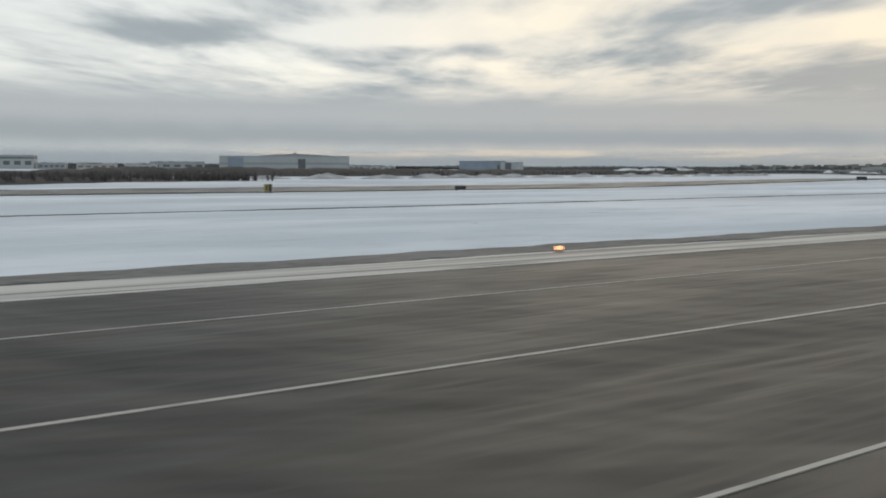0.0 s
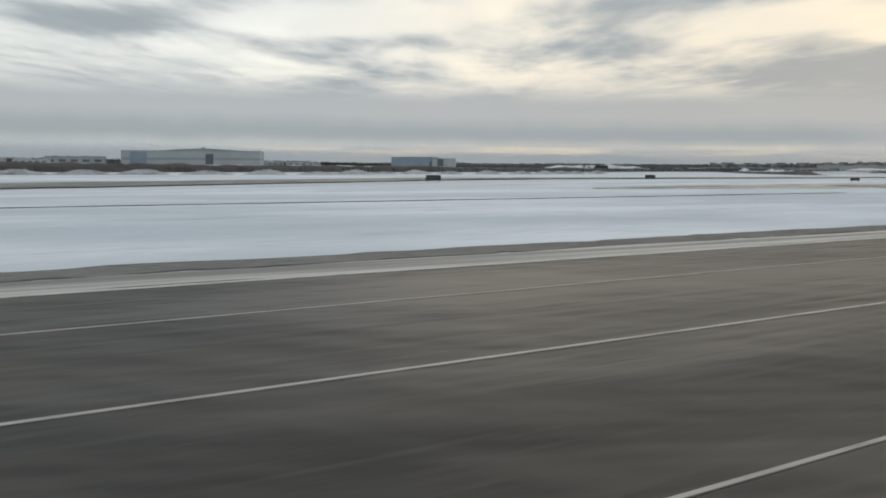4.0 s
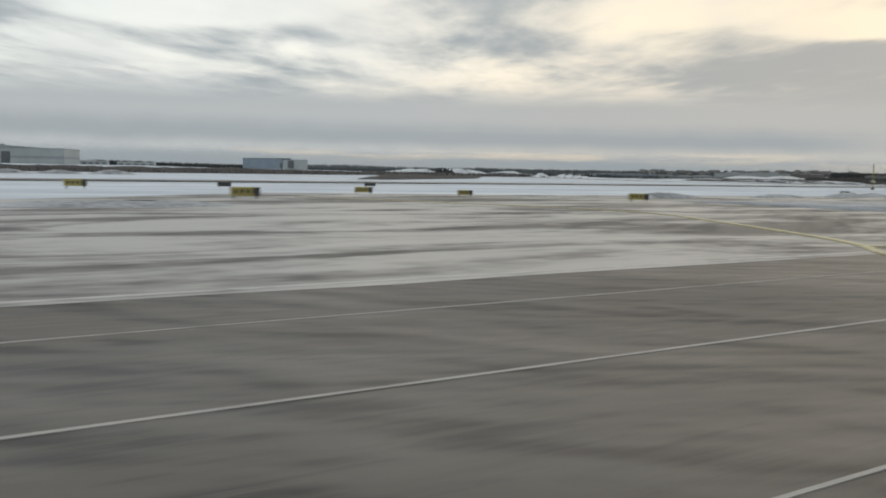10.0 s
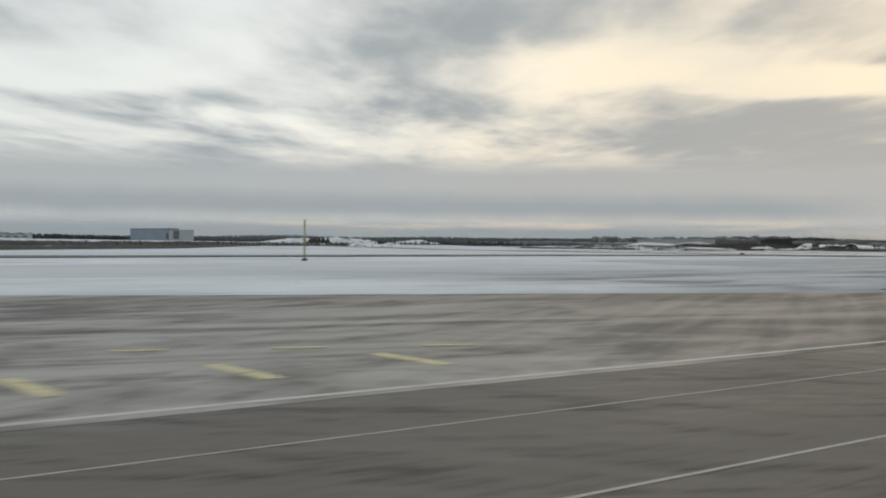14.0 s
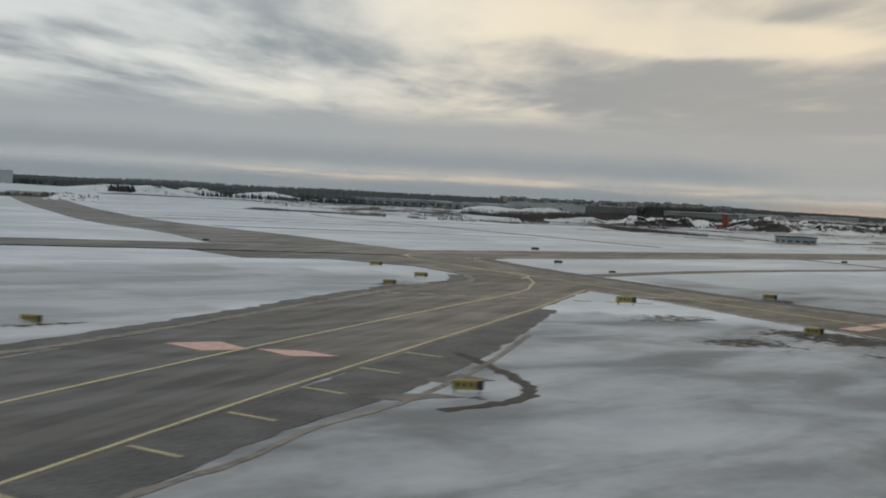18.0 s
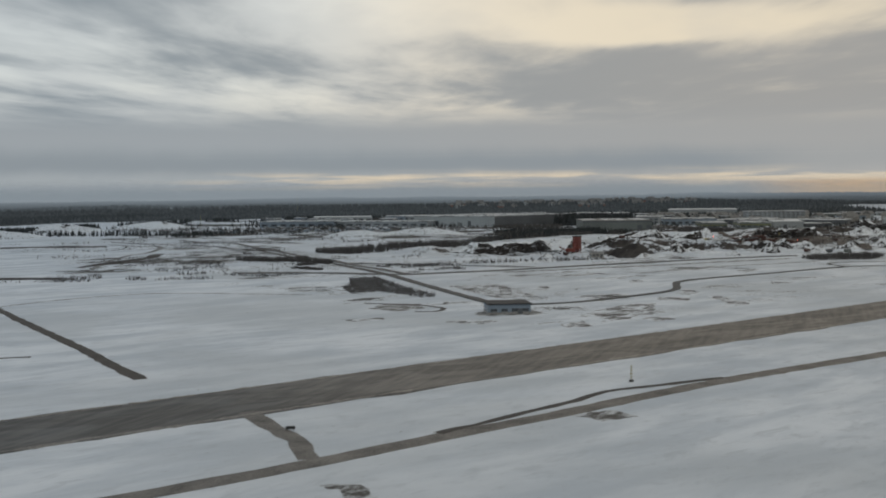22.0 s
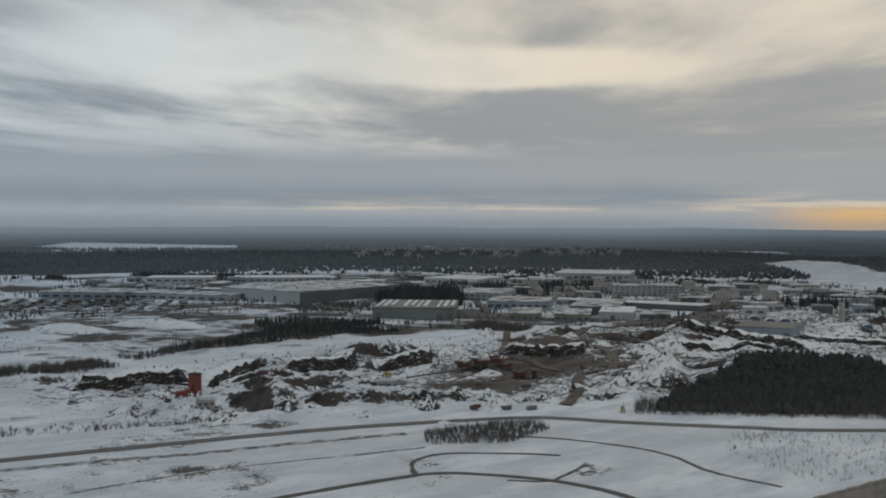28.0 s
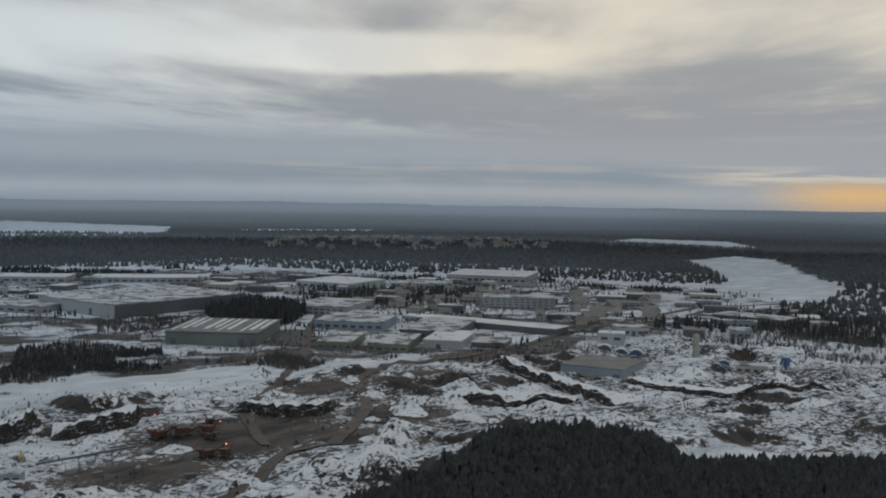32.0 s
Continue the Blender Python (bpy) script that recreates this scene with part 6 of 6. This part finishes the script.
scrub("dark_thicket", [(2150, 830), (2180, 1010), (2330, 980), (2350, 850)], 700, 2, 5, "leafless brush among firs", 17, 40.0, width=0.014, twigs=18)
scrub("dark_thicket", [(2340, 840), (2390, 870), (2400, 800), (2360, 780)], 500, 3, 7, "dark brush by the pit road", 18)
wood("fir_block", [(2440, 1075), (2470, 1180), (2570, 1240), (2580, 1130), (2500, 1040)], 900, 12, 20, "dense block of dark pines behind the warehouse", 19)
scrub("dark_thicket", [(2300, 1080), (2340, 1180), (2420, 1190), (2440, 1130), (2380, 1080)], 500, 3, 6, "dark brush between road and hall", 20)
wood("fir_group", [(2830, 760), (2850, 830), (2900, 830), (2900, 740)], 60, 9, 16, "group of tall firs in the open snow", 21)
wood("fir_group", [(2900, 560), (2940, 820), (3100, 820), (3120, 600)], 500, 7, 14, "mixed dark trees behind the plant", 22)
scrub("dark_thicket", [(2780, 520), (2800, 740), (3080, 760), (3060, 500)], 1200, 4, 8, "leafless trees behind the plant", 23)
scrub("dark_thicket", [(2600, 1130), (2700, 1420), (3000, 1250), (2850, 1000)], 900, 4, 8, "leafless trees between the halls", 24)
wood("fir_group", [(2620, 1180), (2720, 1420), (3000, 1240), (2880, 1080)], 420, 7, 13, "dark firs between the halls", 25)


def ridge(points, width, height, seed):
    """A long lumpy earth bank along a curve, fading at both ends."""
    rng = np.random.default_rng(seed)
    line = smooth(points, 8.0)
    n, side = len(line), sideways(line)
    fade = np.clip(np.minimum(np.arange(n), np.arange(n)[::-1]) / (0.1 * n), 0.05, 1)
    tall = height * np.linspace(1, 0.4, n) * fade * (0.75 + 0.5 * fractal(line[:, 0], line[:, 1], 60, 3))
    rows = []
    for s, k in ((-1, -0.05), (-0.6, 0.6), (-0.2, 0.96), (0.2, 1.0), (0.6, 0.6), (1, -0.05)):
        q = line + side * (s * width / 2 + rng.normal(0, 0.05 * width, n))[:, None]
        rows.append(np.column_stack([q, relief(q[:, 0], q[:, 1]) + tall * k * rng.uniform(0.85, 1.1, n)]))
    return np.concatenate(rows), [(k * n + i, k * n + i + 1, (k + 1) * n + i + 1, (k + 1) * n + i) for k in range(5) for i in range(n - 1)]


BANK_1 = [(-420, 292), (-100, 290), (60, 292), (175, 322)]
BANK_2 = [(100, 560), (480, 640), (760, 700), (1150, 800), (1400, 880)]
BANK_3 = [(840, 400), (950, 500), (1100, 640), (1240, 800)]
for bank, width, height, seed in ((BANK_1, 30, 3.4, 1), (BANK_2, 40, 6.2, 2), (BANK_3, 16, 2.6, 3), ([(1500, 1085), (1600, 1088), (1680, 1078), (1720, 1068)], 26, 1.2, 4), ([(1466, 728), (1500, 700), (1540, 672)], 9, 1.6, 5),
                                  ([(1575, 760), (1640, 800), (1672, 838)], 10, 1.2, 6)):
    thing("earth_bank", *ridge(bank, width, height, seed), BRUSH, "dark brown brush-covered earth bank across the snow", "bank", "structure")
scrub("brown_bank", belt_of(BANK_1, 26), 2600, 2.2, 3.8, "dense dark brown brush along the far taxiway", 26, width=0.03)
scrub("brown_bank", belt_of(BANK_2, 44), 2600, 2.5, 4.6, "dark brown brush belt far across the snow", 27, width=0.03)
wood("tree_line", belt_of([(300, 2050), (900, 2080), (1400, 2060), (1900, 2200), (2300, 2250)], 160), 5000, 8, 14, "dark tree line behind the hangars", 29, slim=(0.3, 0.5))
wood("tree_line", belt_of([(1560, 1290), (1700, 1420), (1850, 1620), (2000, 1750)], 50), 900, 5, 10, "dark trees on low hills beyond the field", 33, 90.0, slim=(0.3, 0.5))
wood("tree_line", belt_of([(1700, 1450), (1850, 1350), (1950, 1250)], 60), 260, 5, 9, "dark trees far across the field", 30)
scrub("field_brush", belt_of([(1466, 724), (1532, 673), (1600, 640), (1650, 590)], 44), 700, 0.8, 2.4, "sparse dark bushes on the snow", 31, 24.0, width=0.014, twigs=18)
scrub("field_brush", belt_of([(1600, 700), (1680, 720), (1760, 790)], 60), 500, 0.8, 2.2, "low dark bushes between the roads", 32, 30.0, width=0.014, twigs=18)

scrub("yard_brush", BUILT, 5200, 2, 5.5, "dark leafless brush scattered over the built-up land", 40, 70.0, width=0.02)
wood("yard_firs", BUILT, 1500, 4, 8, "small dark firs scattered over the built-up land", 41, 90.0)
scrub("quarry_brush", [(1900, 600), (1960, 780), (2380, 800), (2600, 700), (2700, 560), (2500, 440), (2100, 480)], 1200, 1, 3, "dark brush and rubble on the quarry slopes", 42, width=0.05)

wood("forest_edge", [(1900, 1700), (2300, 2010), (2850, 1830), (3080, 1530), (3350, 1130), (3200, 1000), (2950, 1430), (2700, 1740), (2300, 1880)], 2600, 4, 9, "dark firs thinning out towards the halls", 61, 70.0, slim=(0.25, 0.4))
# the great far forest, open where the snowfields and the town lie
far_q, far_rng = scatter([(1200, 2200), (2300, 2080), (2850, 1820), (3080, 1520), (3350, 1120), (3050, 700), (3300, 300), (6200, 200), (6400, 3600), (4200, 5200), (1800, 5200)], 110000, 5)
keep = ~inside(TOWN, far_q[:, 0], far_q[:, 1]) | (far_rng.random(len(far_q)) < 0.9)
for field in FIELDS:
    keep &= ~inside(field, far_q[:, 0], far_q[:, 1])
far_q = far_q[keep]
thing("far_forest", *conifers(far_q, far_rng, 5, 11, ((0.0, 0.75, 1.0), (0.45, 1.0, 0.65)), 5, (0.35, 0.6)), HAZE_TINTED, "dark conifer forest stretching to the misty horizon", "trees", "stuff")
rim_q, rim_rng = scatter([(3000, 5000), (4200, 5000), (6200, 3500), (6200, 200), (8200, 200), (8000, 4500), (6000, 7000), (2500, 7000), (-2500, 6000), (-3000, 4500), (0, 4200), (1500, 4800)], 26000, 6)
thing("rim_forest", *conifers(rim_q, rim_rng, 8, 14, ((0.0, 1.0, 1.0),), 4, (1.0, 1.6)), HAZE_TINTED, "farthest dark forest along the horizon", "trees", "stuff")


def house(at, turn, wall, label):
    ob = empty("house", (*at, h0(*at)), label, "house", "houses of the far town", turn)
    w, d, h = 9, 12, 5
    part("wall", (*box(-w / 2, w / 2, -d / 2, d / 2, -2, h), wall), ob)
    v = [(-w / 2 - 0.6, -d / 2 - 0.6, h), (w / 2 + 0.6, -d / 2 - 0.6, h), (0, -d / 2 - 0.6, h + 4), (-w / 2 - 0.6, d / 2 + 0.6, h), (w / 2 + 0.6, d / 2 + 0.6, h), (0, d / 2 + 0.6, h + 4)]
    part("roof", (v, [(0, 1, 2), (5, 4, 3), (0, 2, 5, 3), (1, 4, 5, 2), (0, 3, 4, 1)], ROOF_FELT), ob)
    for x in (-2.2, 2.2):
        part("window", (*box(x - 0.8, x + 0.8, -d / 2 - 0.1, -d / 2, 1.6, 3.4), GLASS_DARK), ob)
    return ob


BRICK_RED = plain("red_render", (0.22, 0.10, 0.07), 0.8, 0.25, 4.0)
town_q, town_rng = scatter(TOWN, 120, 12)
kinds = [house((town_q[k][0], town_q[k][1]), 0, m, l) for k, (m, l) in enumerate(((BRICK_RED, "red house with a snowy roof in the far town"), (PALE_METAL, "pale house with a snowy roof in the far town"), (CONCRETE, "grey house with a snowy roof in the far town")))]
for k, (x, y) in enumerate(town_q[3:]):
    copy_thing(kinds[k % 3], pose(x * U, y * U, h0(x, y) * U, 0, 0, 23 * k) @ Matrix.Scale(1.0 + 0.25 * (k % 3), 4))
for k, (x, y) in enumerate(town_q[5::12]):
    lamp_post((x + 6, y - 6), 8, WARM_LAMP, "street lamp glowing in the far town")
more_q, more_rng = scatter([(2600, 1000), (2720, 1300), (2900, 1250), (3060, 1000), (2900, 860), (2740, 880)], 46, 31)
for k, (x, y) in enumerate(more_q):
    copy_thing(kinds[1 + k % 2], pose(x * U, y * U, h0(x, y) * U, 0, 0, 31 * k) @ Matrix.Scale(0.9 + 0.2 * (k % 4), 4))


# ---- the painted haze that closes the distance ----
def paint_haze(most, top, foot):
    """Haze painted as grey glow on sheets, fading low down and towards the sun."""
    m = bpy.data.materials.new("far_haze_glow")
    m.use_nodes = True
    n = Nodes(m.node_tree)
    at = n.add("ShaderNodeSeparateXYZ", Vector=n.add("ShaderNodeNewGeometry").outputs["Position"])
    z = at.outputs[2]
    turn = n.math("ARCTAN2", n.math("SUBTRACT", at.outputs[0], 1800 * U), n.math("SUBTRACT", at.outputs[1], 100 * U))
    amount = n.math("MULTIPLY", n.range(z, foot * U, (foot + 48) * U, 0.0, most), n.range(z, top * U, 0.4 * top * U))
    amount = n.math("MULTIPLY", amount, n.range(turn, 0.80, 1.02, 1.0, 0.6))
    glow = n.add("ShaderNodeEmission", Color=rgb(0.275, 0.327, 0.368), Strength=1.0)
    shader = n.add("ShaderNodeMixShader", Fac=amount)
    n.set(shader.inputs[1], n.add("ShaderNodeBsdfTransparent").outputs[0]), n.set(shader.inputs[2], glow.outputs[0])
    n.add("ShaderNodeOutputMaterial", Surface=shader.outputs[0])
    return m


def paint_cloud():
    """A torn deck of low cloud: thick grey rolls, thin places that let the bright sky through."""
    m = bpy.data.materials.new("low_cloud")
    m.use_nodes = True
    n = Nodes(m.node_tree)
    pos = n.vec("MULTIPLY", n.add("ShaderNodeNewGeometry").outputs["Position"], (1 / U, 1 / U, 0.0))
    sep = n.add("ShaderNodeSeparateXYZ", Vector=pos)
    far = n.vec("LENGTH", n.vec("SUBTRACT", pos, (1100, 160, 0)))
    rolled = n.add("ShaderNodeVectorRotate", Vector=pos, Angle=0.70)
    rolled = n.vec("MULTIPLY", rolled.outputs[0], (1.0, 0.34, 1.0))
    big = n.noise(n.vec("ADD", rolled, (340, 90, 0)), 1 / 1150, 2.0, 0.5, 0.4)
    mid = n.noise(n.vec("ADD", rolled, (70, 510, 0)), 1 / 400, 5.0, 0.5, 0.35)
    fine = n.noise(rolled, 1 / 130, 4.0, 0.55, 0.3)
    thick = n.math("ADD", n.math("MULTIPLY", big, 0.42), n.math("ADD", n.math("MULTIPLY", mid, 0.44), n.math("MULTIPLY", fine, 0.17)))
    # thinner and heavier places: where, half sizes, how much heavier
    for cx, cy, rx, ry, k in CLOUD_PLACES:
        off = n.vec("MULTIPLY", n.vec("SUBTRACT", pos, (cx, cy, 0)), (1 / rx, 1 / ry, 0))
        thick = n.math("ADD", thick, n.math("MULTIPLY", n.range(n.vec("LENGTH", off), 1.0, 0.0), k))
    dense = n.range(thick, 0.33, 0.74)
    even = n.range(far, 3000, 5600)
    dense = n.math("ADD", n.math("MULTIPLY", dense, n.math("SUBTRACT", 1.0, even)), n.math("MULTIPLY", even, 0.78))
    turn = n.math("ARCTAN2", n.math("SUBTRACT", sep.outputs[0], 1100), sep.outputs[1])
    warm = n.range(turn, 0.40, 1.10)
    thin_tint = n.mix(warm, rgb(0.66, 0.705, 0.73), rgb(0.82, 0.75, 0.63))
    thick_tint = n.mix(warm, rgb(0.325, 0.38, 0.42), rgb(0.44, 0.44, 0.43))
    tint = n.mix(n.range(dense, 0.12, 0.92), thin_tint, thick_tint)
    tint = n.mix(even, tint, n.mix(warm, rgb(0.42, 0.46, 0.49), rgb(0.47, 0.475, 0.47)))
    glow = n.add("ShaderNodeEmission", Color=tint, Strength=1.0)
    amount = n.math("MULTIPLY", n.range(dense, 0.05, 0.8, 0.48, 0.97), n.range(far, 11000, 4000))
    shader = n.add("ShaderNodeMixShader", Fac=amount)
    n.set(shader.inputs[1], n.add("ShaderNodeBsdfTransparent").outputs[0]), n.set(shader.inputs[2], glow.outputs[0])
    n.add("ShaderNodeOutputMaterial", Surface=shader.outputs[0])
    return m


CLOUD_PLACES = [(2770, 1250, 300, 340, -0.32), (2950, 1350, 1300, 1200, 0.08), (2320, 1345, 360, 400, -0.14), (1560, 2080, 380, 480, -0.20), (1150, 2450, 420, 400, 0.10), (2500, 2100, 600, 400, 0.08), (3900, 2000, 1500, 1400, 0.17), (3700, 900, 700, 500, 0.12)]
cx, cy = spaced([(-9000, 900), (-1000, 120), (5200, 600), (12000, 600)]), spaced([(-7000, 900), (200, 120), (5000, 600), (10400, 600)])
CX, CY = np.meshgrid(cx, cy, indexing="ij")
CLOUD_BASE = 335 + 0 * CX
thing("cloud_deck", np.stack([CX, CY, CLOUD_BASE], -1).reshape(-1, 3), grid_faces(len(cx), len(cy)), paint_cloud(), "low broken grey cloud with brighter gaps", "cloud", "structure")

def paint_bank():
    """The grey foot of the cloud, far behind the woods."""
    m = bpy.data.materials.new("far_cloud_bank")
    m.use_nodes = True
    n = Nodes(m.node_tree)
    pos = n.vec("MULTIPLY", n.add("ShaderNodeNewGeometry").outputs["Position"], (1 / U, 1 / U, 1 / U))
    at = n.add("ShaderNodeSeparateXYZ", Vector=pos)
    turn = n.math("ARCTAN2", n.math("SUBTRACT", at.outputs[0], 1800), n.math("SUBTRACT", at.outputs[1], 100))
    puffs = n.noise(pos, 1 / 260, 4.0, 0.55)
    z = n.math("ADD", at.outputs[2], n.math("MULTIPLY", n.math("SUBTRACT", puffs, 0.5), 50))
    amount = n.math("MULTIPLY", n.range(z, 120, 200, 0.0, 0.85), n.range(z, 325, 215))
    amount = n.math("MULTIPLY", amount, n.range(turn, 0.86, 1.0, 1.0, 0.3))
    glow = n.add("ShaderNodeEmission", Color=rgb(0.325, 0.37, 0.405), Strength=1.0)
    shader = n.add("ShaderNodeMixShader", Fac=amount)
    n.set(shader.inputs[1], n.add("ShaderNodeBsdfTransparent").outputs[0]), n.set(shader.inputs[2], glow.outputs[0])
    n.add("ShaderNodeOutputMaterial", Surface=shader.outputs[0])
    return m


az = np.radians(np.linspace(-75, 92, 60))
v = [(1800 + 5400 * math.sin(a), 100 + 5400 * math.cos(a), z) for a in az for z in (60, 334)]
thing("backdrop_cloud_bank", v, grid_faces(60, 2), paint_bank(), "grey cloud bank low over the far woods", "backdrop", "structure")
# Added see-through shells whose grey emission stands in for aerial haze.
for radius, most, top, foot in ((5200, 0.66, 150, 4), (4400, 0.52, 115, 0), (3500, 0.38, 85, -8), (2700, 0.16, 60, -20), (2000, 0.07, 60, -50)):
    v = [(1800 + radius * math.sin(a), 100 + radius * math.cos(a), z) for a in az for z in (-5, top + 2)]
    thing("backdrop_haze", v, grid_faces(60, 2), paint_haze(most, top, foot), "glowing grey sheet of painted haze closing the far distance", "backdrop", "structure")
